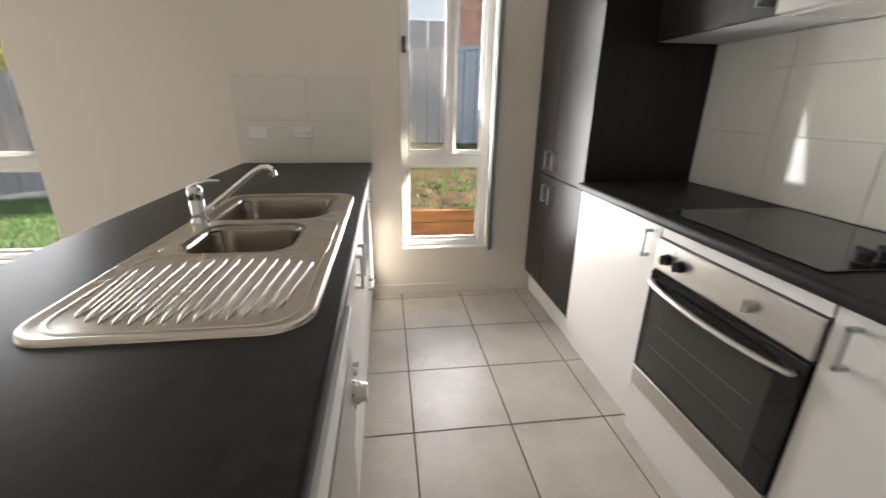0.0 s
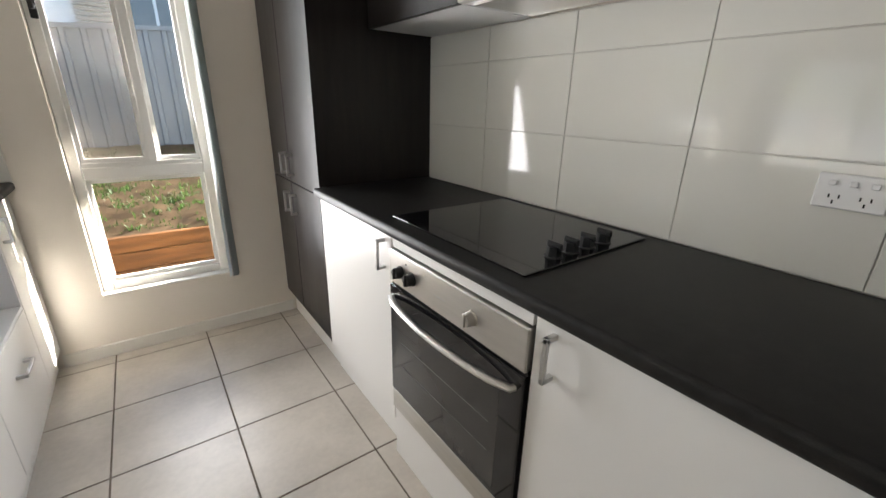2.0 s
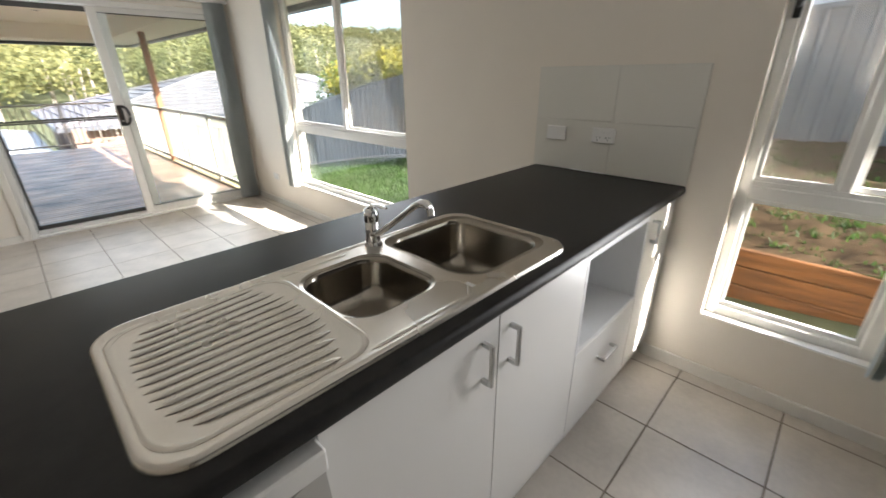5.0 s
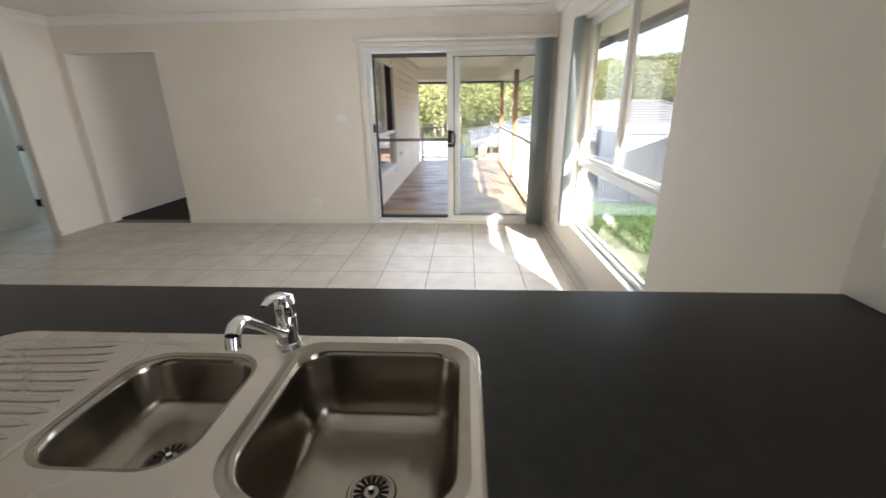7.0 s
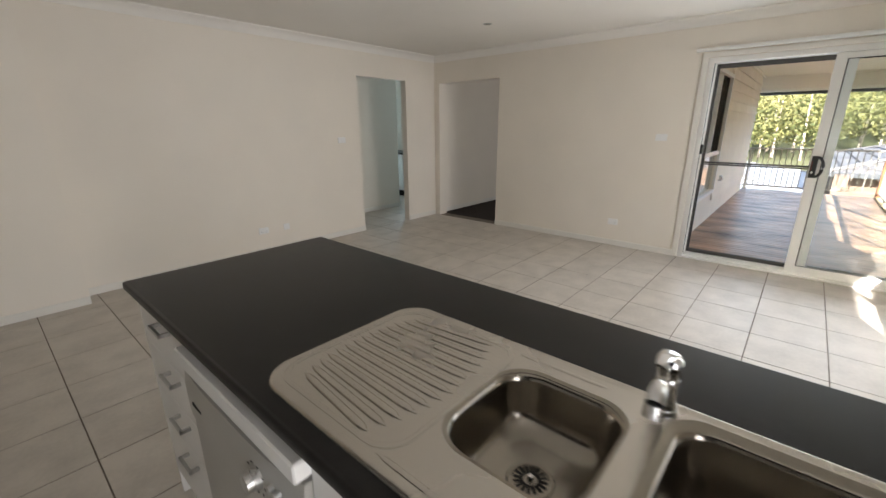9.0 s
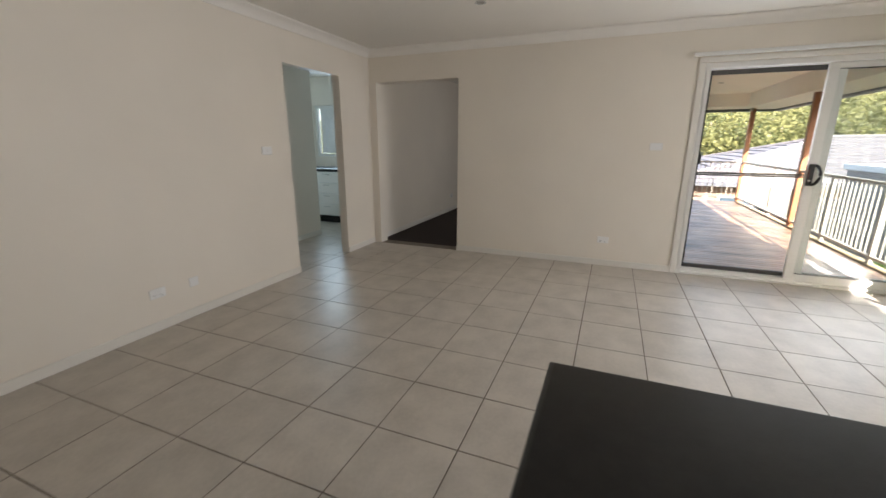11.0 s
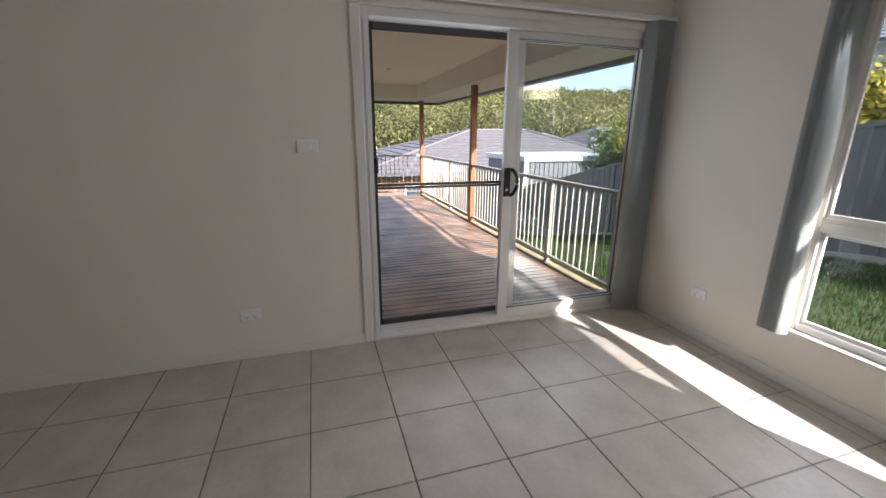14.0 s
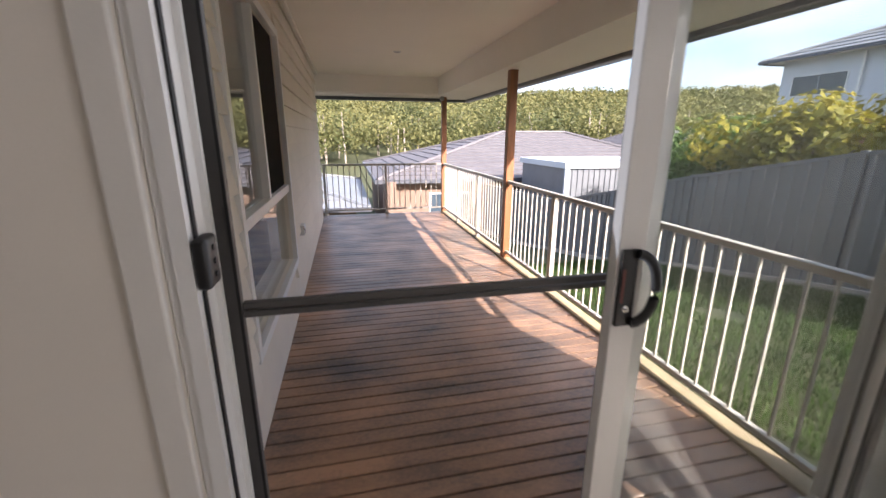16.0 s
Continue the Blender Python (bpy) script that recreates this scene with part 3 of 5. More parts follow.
# laundry window and vanity, seen down the hall
lw = thing("window_3", (-7.9, -7.45, 1.08), "white framed laundry window with a pale roller blind", "window", kind="structure")
ya, yb, za, zb = LWIN
bm = bmesh.new()
for a, b, c, d in ((ya + 0.001, ya + 0.05, za, zb), (yb - 0.05, yb - 0.001, za, zb), (ya + 0.05, yb - 0.05, za + 0.001, za + 0.05), (ya + 0.05, yb - 0.05, zb - 0.05, zb - 0.001)):
    box(bm, -7.92, -7.87, a, b, c, d)
part("window_frame", bm, ALU, lw)
pn = part("pane", bx(-7.90, -7.896, ya + 0.05, yb - 0.05, za + 0.05, zb - 0.05), GLASS, lw)
pn.visible_shadow = False
part("roller_blind", bx(-7.885, -7.882, ya + 0.1, yb - 0.02, za + 0.06, zb - 0.02), FABRICW, lw)

lc = thing("laundry_cabinet", (-7.55, -7.5, 0), "white laundry cabinet with drawers under a dark top", "cabinet")
part("body", bx(-7.85, -7.30, -8.4, -6.9, 0.12, 0.86, bev=0.003), NICHE, lc)
part("kickboard", bx(-7.85, -7.34, -8.4, -6.9, 0.0, 0.12), SLOT, lc)
for k in range(4):
    dr = part("drawer", bx(-7.30, -7.28, -7.5, -6.93, 0.14 + 0.18 * k, 0.31 + 0.18 * k, bev=0.003), WHITE, lc)
    part("handle", bx(-7.28, -7.26, -7.32, -7.2, 0.27 + 0.18 * k, 0.28 + 0.18 * k), SATIN, dr)
part("cabinet_door", bx(-7.30, -7.28, -8.38, -7.52, 0.14, 0.85, bev=0.003), WHITE, lc)
part("worktop", bx(-7.849, -7.27, -8.4, -6.88, 0.861, 0.90, bev=0.006), BENCH, lc)

# ---- kitchen: island ----
IX0, IX1, IY0 = -2.412, -1.628, -2.944
FX = -1.655                                           # island cabinet fronts
SK = (-2.138, -1.670, -2.040, -0.968)                 # sink outline


def bench_top(name, x0, x1, ya, yb, hole, label, round_to):
    """A laminate top with a post-formed front edge and an optional cut-out."""
    bm = bmesh.new()
    zt, zb, r = 0.914, 0.880, 0.012
    outer = [(x0, ya), (x1, ya), (x1, yb), (x0, yb)]
    holes = [hole] if hole else []

    def ring(inset, z):
        d = [(inset if s in round_to else 0) for s in ("w", "s", "e", "n")]
        return [(x0 + d[0], ya + d[1], z), (x1 - d[2], ya + d[1], z), (x1 - d[2], yb - d[3], z), (x0 + d[0], yb - d[3], z)]
    steps = [(0.004, zb), (0, zb + 0.006), (0, zt - r), (r * 0.134, zt - r * 0.5), (r * 0.5, zt - r * 0.134), (r, zt)]
    loft(bm, [ring(i, z) for i, z in steps])
    top = [(p[0], p[1]) for p in ring(r, zt)]
    sheet(bm, [top] + holes, zt)
    bot = [(p[0], p[1]) for p in ring(0.004, zb)]
    sheet(bm, [bot] + holes, zb)
    for h in holes:
        loft(bm, [[(x, y, zt) for x, y in h], [(x, y, zb) for x, y in h]])
    bmesh.ops.remove_doubles(bm, verts=bm.verts[:], dist=0.0002)
    return tagged(part(name, bm, BENCH, smooth=True), label, "worktop")


bench_top("island_worktop", IX0, IX1, IY0, -0.002, round_rect(SK[0] + 0.02, SK[1] - 0.02, -1.70, SK[3] - 0.02, 0.03, 3), "charcoal laminate island top with rounded edges", "wse")


def bar_handle(parent, p, axis, size=0.105, proud=0.032, facing=1):
    """A square U-shaped handle on a front facing +x or -x; it runs along z or y."""
    x, y, z = p
    t = 0.0055
    bm = bmesh.new()
    h = size / 2
    xa, xb = (x, x + proud * facing)
    lo, hi = min(xa, xb), max(xa, xb)
    o0, o1 = (hi - 0.010, hi) if facing > 0 else (lo, lo + 0.010)
    if axis == "z":
        box(bm, o0, o1, y - t, y + t, z - h, z + h, bev=0.0015)
        for s in (-1, 1):
            box(bm, lo, hi - (0.010 if facing > 0 else 0) if facing > 0 else hi, y - t, y + t, z + s * (h - t) - t, z + s * (h - t) + t)
    else:
        box(bm, o0, o1, y - h, y + h, z - t, z + t, bev=0.0015)
        for s in (-1, 1):
            box(bm, lo, hi, y + s * (h - t) - t, y + s * (h - t) + t, z - t, z + t)
    return part("handle", bm, SATIN, parent, "square satin metal bar handle")


def cabinet_carcass(parent, x0, x1, ya, yb, zb, zt):
    part("body", bx(x0, x1, ya, yb, zb, zt), NICHE, parent)


def front(name, parent, xa, xb, ya, yb, zb, zt, m=None):
    return part(name, bx(xa, xb, ya + 0.0015, yb - 0.0015, zb + 0.0015, zt - 0.0015, bev=0.0012), m or WHITE, parent)


BX0, BX1 = -2.25, FX - 0.019
ZB, ZT = 0.105, 0.872
# drawers at the free end
c = thing("drawer_cabinet", (-1.95, -2.66, 0), "white four-drawer cabinet at the island end", "cabinet", "island cabinets")
cabinet_carcass(c, BX0, BX1, -2.90, -2.455, ZB, ZT)
zz = [ZB, 0.37, 0.53, 0.697, ZT]
for a, b in zip(zz, zz[1:]):
    d = front("drawer", c, BX1 + 0.001, FX, -2.90, -2.455, a, b)
    bar_handle(d, (FX, -2.64, b - 0.045), "y")
part("kickboard", bx(BX0, FX - 0.03, -2.90, -2.455, 0.001, ZB), WHITE, c)
# dishwasher
dwm = thing("dishwasher", (-1.92, -2.14, 0), "silver and white dishwasher with a curved door and dial", "dishwasher")
part("body", bx(-2.22, FX + 0.012, -2.436, -1.830, 0.03, 0.7985), DWWHITE, dwm)
part("top_panel", bx(-2.22, FX + 0.032, -2.44, -1.826, 0.806, 0.852, bev=0.004), WHITE, dwm, "white top panel above a dark gap")
part("gap", bx(-2.2, FX + 0.01, -2.43, -1.836, 0.7995, 0.805), SLOT, dwm)


def bowed(ya, yb, za, zb, x, bow, n=10, top=0.0):
    """A slab whose front bows outwards along y and leans back at its top."""
    bm = bmesh.new()
    rows = []
    for z, lean in ((za, 0), ((za + zb) / 2, 0.0), (zb, top)):
        rows.append([bm.verts.new((x + bow * (1 - (2 * i / n - 1) ** 4) - lean, ya + (yb - ya) * i / n, z)) for i in range(n + 1)])
    back = [[bm.verts.new((x - 0.03, ya + (yb - ya) * i / n, z)) for i in range(n + 1)] for z in (za, zb)]
    for a, b in zip(rows, rows[1:]):
        for i in range(n):
            bm.faces.new((a[i], a[i + 1], b[i + 1], b[i]))
    for i in range(n):
        bm.faces.new((rows[0][i], rows[0][i + 1], back[0][i + 1], back[0][i]))
        bm.faces.new((rows[2][i], rows[2][i + 1], back[1][i + 1], back[1][i]))
    bm.faces.new((rows[0][0], rows[1][0], rows[2][0], back[1][0], back[0][0]))
    bm.faces.new((rows[0][n], rows[1][n], rows[2][n], back[1][n], back[0][n]))
    return bm


part("control_panel", bowed(-2.44, -1.826, 0.675, 0.797, FX + 0.022, 0.02, top=0.008), DWWHITE, dwm, "silver control panel with dial and buttons", smooth=True)
part("door", bowed(-2.44, -1.826, 0.13, 0.672, FX + 0.016, 0.012), DWWHITE, dwm, smooth=True)
part("plinth", bx(-2.2, FX - 0.02, -2.43, -1.836, 0.002, 0.125), DWWHITE, dwm)
dial = part("dial", cyl(cyl(bmesh.new(), (FX + 0.035, -1.972, 0.737), (FX + 0.052, -1.972, 0.737), 0.024, 0.023, 24), (FX + 0.052, -1.972, 0.737), (FX + 0.066, -1.972, 0.737), 0.020, 0.018, 24), SATIN, dwm, "silver programme dial", smooth=True)
for yy in (-1.916, -1.894):
    part("button", cyl(bmesh.new(), (FX + 0.028, yy, 0.745), (FX + 0.045, yy, 0.745), 0.008, n=16), SATIN, dwm)
for k in range(7):
    a = radians(-60 + 40 * k)
    part("print_mark", bx(FX + 0.0405, FX + 0.0425, -1.972 + 0.036 * math.sin(a) - 0.003, -1.972 + 0.036 * math.sin(a) + 0.003, 0.737 + 0.036 * math.cos(a) - 0.0008, 0.737 + 0.036 * math.cos(a) + 0.0008), SLOT, dwm)
part("name_badge", bx(FX + 0.036, FX + 0.041, -2.33, -2.27, 0.73, 0.739), SLOT, dwm, "dark printed maker's mark")
# sink cabinet
c = thing("sink_cabinet", (-1.95, -1.33, 0), "white two-door sink cabinet with bar handles", "cabinet", "island cabinets")
part("body", box(box(bx(BX0, BX0 + 0.016, -1.80, -0.875, ZB, ZT), BX0 + 0.016, BX1, -1.80, -1.784, ZB, ZT), BX0 + 0.016, BX1, -0.891, -0.875, ZB, ZT), NICHE, c)
part("base_panel", bx(BX0 + 0.017, BX1, -1.783, -0.892, ZB, ZB + 0.016), NICHE, c)
for a, b, hy_ in ((-1.824, -1.338, -1.40), (-1.338, -0.875, -1.29)):
    d = front("door", c, BX1 + 0.001, FX, a, b, ZB, ZT)
    bar_handle(d, (FX, hy_, 0.752), "z", 0.118)
part("kickboard", bx(BX0, FX - 0.03, -1.80, -0.875, 0.001, ZB), WHITE, c)
# microwave cabinet with open niche
c = thing("microwave_cabinet", (-1.95, -0.6, 0), "white cabinet with an open microwave niche over a drawer", "cabinet", "island cabinets")
bm = bmesh.new()
ya, yb = -0.872, -0.33
box(bm, BX0, FX - 0.001, ya, ya + 0.016, ZB, ZT)
box(bm, BX0, FX - 0.001, yb - 0.016, yb, ZB, ZT)
box(bm, BX0, FX - 0.001, ya + 0.016, yb - 0.016, 0.47, 0.486)
box(bm, BX0, FX - 0.001, ya + 0.016, yb - 0.016, 0.834, ZT)
box(bm, BX0, BX0 + 0.012, ya + 0.016, yb - 0.016, ZB, 0.834)
part("body", bm, NICHE, c)
d = front("drawer", c, BX1 + 0.001, FX, ya, yb, ZB, 0.468)
bar_handle(d, (FX, -0.60, 0.345), "y", 0.13)
part("kickboard", bx(BX0, FX - 0.03, ya, yb, 0.001, ZB), WHITE, c)
# narrow cabinet by the wall
c = thing("narrow_cabinet", (-1.95, -0.2, 0), "narrow white cabinet beside the window wall", "cabinet", "island cabinets")
cabinet_carcass(c, BX0, BX1, -0.328, -0.02, ZB, ZT)
d = front("door", c, BX1 + 0.001, FX, -0.328, -0.05, ZB, ZT)
bar_handle(d, (FX, -0.285, 0.775), "z", 0.1)
part("filler", bx(BX1 + 0.001, FX - 0.001, -0.048, -0.014, ZB, ZT), WHITE, c)
part("kickboard", bx(BX0, FX - 0.03, -0.328, -0.014, 0.001, ZB), WHITE, c)
tagged(part("island_back_panel", bx(-2.27, -2.252, -2.905, -0.015, 0.001, 0.876), WHITE), "plain white panel closing the back of the island", "panel")
tagged(part("island_end_panel", bx(-2.25, FX, -2.918, -2.902, 0.001, 0.876), WHITE), "plain white end panel of the island", "panel")

# sink: pressed steel with two bowls, drainer and rim
sink = thing("kitchen_sink", (-1.89, -1.52, 0.914), "stainless steel one-and-a-half bowl sink with ribbed drainer", "sink")
zs_ = 0.9215
rim = lambda i: round_rect(SK[0] + i, SK[1] - i, SK[2] + i, SK[3] - i, [0.075 - i] * 4, 8)
BIG = round_rect(-2.092, -1.750, -1.328, -1.010, [0.055, 0.055, 0.055, 0.085], 8)
SML = round_rect(-2.052, -1.790, -1.645, -1.405, [0.06, 0.06, 0.07, 0.07], 8)


def shrink(loop, d):
    cx, cy = sum(p[0] for p in loop) / len(loop), sum(p[1] for p in loop) / len(loop)
    rx, ry = max(abs(p[0] - cx) for p in loop), max(abs(p[1] - cy) for p in loop)
    return [(cx + (p[0] - cx) * (1 - d / rx), cy + (p[1] - cy) * (1 - d / ry)) for p in loop]


bm = bmesh.new()
loft(bm, [[(x, y, z) for x, y in rim(i)] for i, z in ((-0.002, 0.9148), (0.0, 0.92), (0.004, 0.9235), (0.010, 0.9238), (0.017, 0.9215))])
sheet(bm, [rim(0.017), shrink(BIG, -0.022), shrink(SML, -0.012)], zs_)
bmesh.ops.remove_doubles(bm, verts=bm.verts[:], dist=0.0002)
deck_ = part("sink_deck", bm, STEEL, sink, smooth=True)
# bowls and wastes take the darker steel, with their shade in its colour
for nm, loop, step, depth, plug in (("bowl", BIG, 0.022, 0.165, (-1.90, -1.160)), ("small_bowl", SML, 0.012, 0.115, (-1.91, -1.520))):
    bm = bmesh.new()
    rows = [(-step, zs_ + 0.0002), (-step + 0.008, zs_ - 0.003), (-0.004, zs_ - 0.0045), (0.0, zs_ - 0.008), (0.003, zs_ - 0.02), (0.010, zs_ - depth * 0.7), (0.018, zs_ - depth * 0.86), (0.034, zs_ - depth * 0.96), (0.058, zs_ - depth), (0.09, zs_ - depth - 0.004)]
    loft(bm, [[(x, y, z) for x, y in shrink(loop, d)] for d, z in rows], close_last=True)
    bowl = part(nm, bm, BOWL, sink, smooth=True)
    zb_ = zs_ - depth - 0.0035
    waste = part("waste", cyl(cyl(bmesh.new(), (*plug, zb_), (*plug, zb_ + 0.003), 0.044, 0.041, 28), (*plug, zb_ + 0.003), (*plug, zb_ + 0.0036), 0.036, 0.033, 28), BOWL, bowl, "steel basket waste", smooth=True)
    slot_me = mesh_of("slot", bx(0.013, 0.031, -0.003, 0.003, 0.0025, 0.0042), SLOT)
    for k in range(16):
        piece("slot", slot_me, (*plug, zb_), bowl, Matrix.Rotation(2 * math.pi * k / 16, 4, "Z"))
    part("strainer_knob", cyl(bmesh.new(), (*plug, zb_ + 0.003), (*plug, zb_ + 0.013), 0.006, 0.0045, 12), CHROME, bowl, smooth=True)
# drainer: a recessed tray edge and slanting ribs


def rib(a, b, w, h, z, n=14):
    """A low rounded ridge that tapers at both ends."""
    a, b = Vector((*a, z)), Vector((*b, z))
    across = (b - a).cross(Vector((0, 0, 1))).normalized()
    bm = bmesh.new()
    rows = []
    for i in range(n + 1):
        f = i / n
        k = min(1.0, 11 * f, 11 * (1 - f)) ** 0.5 if 0 < f < 1 else 0.12
        rows.append([bm.verts.new(a.lerp(b, f) + across * (w * k * math.cos(math.pi * q / 8)) + Vector((0, 0, 0.0003 + h * k * math.sin(math.pi * q / 8)))) for q in range(9)])
    for r0, r1 in zip(rows, rows[1:]):
        for q in range(8):
            bm.faces.new((r0[q], r0[q + 1], r1[q + 1], r1[q]))
    return bm


tray = round_rect(-2.108, -1.696, -2.022, -1.655, [0.06, 0.06, 0.065, 0.065], 8)
bm = bmesh.new()
loft(bm, [[(x, y, z) for x, y in shrink(tray, d)] for d, z in ((0.0, zs_ + 0.0004), (0.005, zs_ + 0.0022), (0.010, zs_ + 0.0004))])
part("drainer_edge", bm, STEEL, sink, smooth=True)
for k in range(14):
    f = k / 13
    g = abs(2 * f - 1)
    xa_, xb_ = -2.065 + 0.325 * f, -2.088 + 0.372 * f
    ya_, yb_ = -1.998 + 0.035 * g ** 3, -1.685 - 0.045 * g ** 2
    part("drainer_rib", rib((xa_, ya_), (xb_, yb_), 0.0080, 0.0046, zs_), STEEL, sink, smooth="all")
for a_, b_ in (((-1.695, -1.68), (-1.695, -1.40)), ((-1.695, -1.405), (-1.725, -1.372)), ((-2.098, -1.66), (-2.098, -1.46))):
    part("pressed_ridge", rib(a_, b_, 0.005, 0.0016, zs_), STEEL, sink, smooth="all")
part("overflow_tab", bx(-1.738, -1.712, -1.374, -1.362, zs_ + 0.0005, zs_ + 0.003, bev=0.001), OUTLET, sink, "pale rubber seal tab")

# mixer tap
tp = thing("mixer_tap", (-2.103, -1.366, 0.922), "chrome single-lever kitchen mixer tap", "tap")
tx, ty = -2.103, -1.366
part("base", cyl(bmesh.new(), (tx, ty, 0.9225), (tx, ty, 0.932), 0.027, 0.025, 28), CHROME, tp, smooth=True)
part("body", loft(bm := bmesh.new(), [[(tx + r * math.cos(a), ty + r * math.sin(a), z) for a in [2 * math.pi * i / 28 for i in range(28)]] for r, z in ((0.023, 0.932), (0.021, 0.944), (0.021, 0.989), (0.0195, 0.992), (0.021, 0.995), (0.022, 1.014), (0.020, 1.026), (0.012, 1.034))], True, True) and bm, CHROME, tp, smooth=True)
sp = [(tx, ty, 0.95), (tx + 0.035, ty + 0.004, 0.966), (tx + 0.08, ty + 0.009, 1.), (tx + 0.13, ty + 0.015, 1.04), (tx + 0.17, ty + 0.019, 1.07), (tx + 0.19, ty + 0.021, 1.08), (tx + 0.208, ty + 0.023, 1.08), (tx + 0.219, ty + 0.024, 1.072)]
spout = part("spout", tube(bmesh.new(), sp, [0.0105, 0.0095, 0.0085, 0.0085, 0.0092, 0.011, 0.012, 0.012], 14), CHROME, tp, smooth="all")
part("aerator", cyl(bmesh.new(), (tx + 0.2185, ty + 0.024, 1.0725), (tx + 0.2215, ty + 0.024, 1.054), 0.0118, 0.0118, 20), CHROME, spout, smooth=True)
part("lever", tube(bmesh.new(), [(tx - 0.014, ty, 1.026), (tx + 0.012, ty, 1.04), (tx + 0.045, ty - 0.002, 1.048), (tx + 0.075, ty - 0.003, 1.047)], [0.015, 0.016, 0.012, 0.006], 14, 0.45), CHROME, tp, smooth=True)

# ---- kitchen: cooking side ----
RX = -0.575                                           # cabinet fronts
bench_top("cooking_worktop", -0.603, -0.010, -2.538, -0.742, None, "charcoal laminate worktop along the tiled wall", "w")


def tall_cabinet():
    c = thing("pantry_cabinet", (-0.3, -0.38, 0), "tall dark wood-grain pantry with four doors", "cabinet")
    part("body", bx(RX + 0.019, -0.001, -0.738, -0.016, 0.155, 2.32), DARK, c)
    part("side_panel", bx(RX - 0.001, -0.001, -0.7405, -0.7382, 0.15, 2.32), DARK, c)
    for a, b, k in ((-0.738, -0.327, -0.377), (-0.324, -0.018, -0.275)):
        d = front("door", c, RX, RX + 0.018, a, b, 0.155, 0.872, DARK)
        bar_handle(d, (RX, k, 0.765), "z", 0.108, facing=-1)
        d = front("door", c, RX, RX + 0.018, a, b, 0.875, 2.32, DARK)
        bar_handle(d, (RX, k, 0.963), "z", 0.108, facing=-1)
    part("kickboard", bx(RX + 0.04, -0.001, -0.738, -0.016, 0.001, 0.153), WHITE, c)


tall_cabinet()


def base_cabinet(ya, yb, hy_, label):
    c = thing("base_cabinet", (-0.3, (ya + yb) / 2, 0), label, "cabinet", "cooking side cabinets")
    cabinet_carcass(c, RX + 0.019, -0.012, ya, yb, 0.152, 0.876)
    d = front("door", c, RX, RX + 0.018, ya, yb, 0.152, 0.876)
    bar_handle(d, (RX, hy_, 0.795), "z", 0.105, facing=-1)
    part("kickboard", bx(RX + 0.035, -0.012, ya, yb, 0.001, 0.151), WHITE, c)


base_cabinet(-1.371, -0.742, -1.320, "white base cabinet with one door beside the pantry")
base_cabinet(-2.535, -1.974, -2.026, "white base cabinet with one door beside the oven")
fp = tagged(part("fridge_panel", bx(-0.62, -0.001, -2.562, -2.541, 0.001, 2.32, bev=0.001), DARK), "dark laminate end panel closing the worktop", "panel")
oven = thing("oven", (-0.3, -1.65, 0.15), "stainless steel built-in electric oven with glass door", "oven")
OA, OB = -1.969, -1.375
part("body", bx(RX + 0.02, -0.05, OA, OB, 0.155, 0.834), BLACK, oven)
part("filler_panel", bx(RX, RX + 0.018, OA + 0.002, OB - 0.002, 0.836, 0.876, bev=0.001), WHITE, oven, "white filler strip above the oven")
part("kickboard", bx(RX + 0.0, -0.05, OA + 0.002, OB - 0.002, 0.001, 0.215), WHITE, oven)
cp = part("control_panel", bx(RX - 0.012, RX + 0.02, OA, OB, 0.722, 0.832, bev=0.003), OVENSTEEL, oven, "brushed steel control panel")
for yy in (-1.447, -1.512, -1.787):
    bm = cyl(cyl(bmesh.new(), (RX - 0.012, yy, 0.774), (RX - 0.016, yy, 0.774), 0.021, 0.021, 24), (RX - 0.016, yy, 0.774), (RX - 0.036, yy, 0.774), 0.0185, 0.017, 24)
    box(bm, RX - 0.041, RX - 0.034, yy - 0.004, yy + 0.004, 0.757, 0.792, bev=0.002)
    part("knob", bm, OVENSTEEL if yy < -1.7 else BLACK, oven, "", smooth=True)
part("indicator_lamp", cyl(bmesh.new(), (RX - 0.012, -1.479, 0.810), (RX - 0.014, -1.479, 0.810), 0.003, n=10), BLACK, oven)
part("brand_strip", bx(RX - 0.0126, RX - 0.0118, -1.677, -1.622, 0.770, 0.774), SATIN, oven)
od = part("door", bx(RX - 0.012, RX + 0.01, OA, OB, 0.305, 0.712, bev=0.003), BLACKGLASS, oven, "black glass oven door")
part("inner_glass", bx(RX - 0.0125, RX - 0.012, OA + 0.07, OB - 0.03, 0.325, 0.64), mat("smoked_glass", (0.045, 0.043, 0.040), 0.05, vary=0.05, bump=0.0, rvary=0.02), od)
for zz_ in (0.43, 0.52):
    part("rack", bx(RX - 0.0131, RX - 0.0127, OA + 0.10, OB - 0.07, zz_, zz_ + 0.003), mat("dim_rack", (0.10, 0.097, 0.09), 0.3, bump=0.0), od)
part("gap", bx(RX - 0.002, RX + 0.015, OA, OB, 0.712, 0.722), SLOT, oven)
n = 12
pts = [(RX - 0.022 - 0.032 * math.sin(math.pi * i / n) ** 0.6, OA + 0.028 + (OB - OA - 0.05) * i / n, 0.672 - 0.004 * math.sin(math.pi * i / n)) for i in range(n + 1)]
part("door_handle", tube(bmesh.new(), [(RX - 0.008, pts[0][1], 0.672)] + pts + [(RX - 0.008, pts[-1][1], 0.672)], 0.011, 10, 0.8), OVENSTEEL, od, "curved steel handle", smooth=True)
part("lower_panel", bx(RX - 0.010, RX + 0.01, OA, OB, 0.222, 0.303, bev=0.003), OVENSTEEL, oven, "brushed steel lower panel")

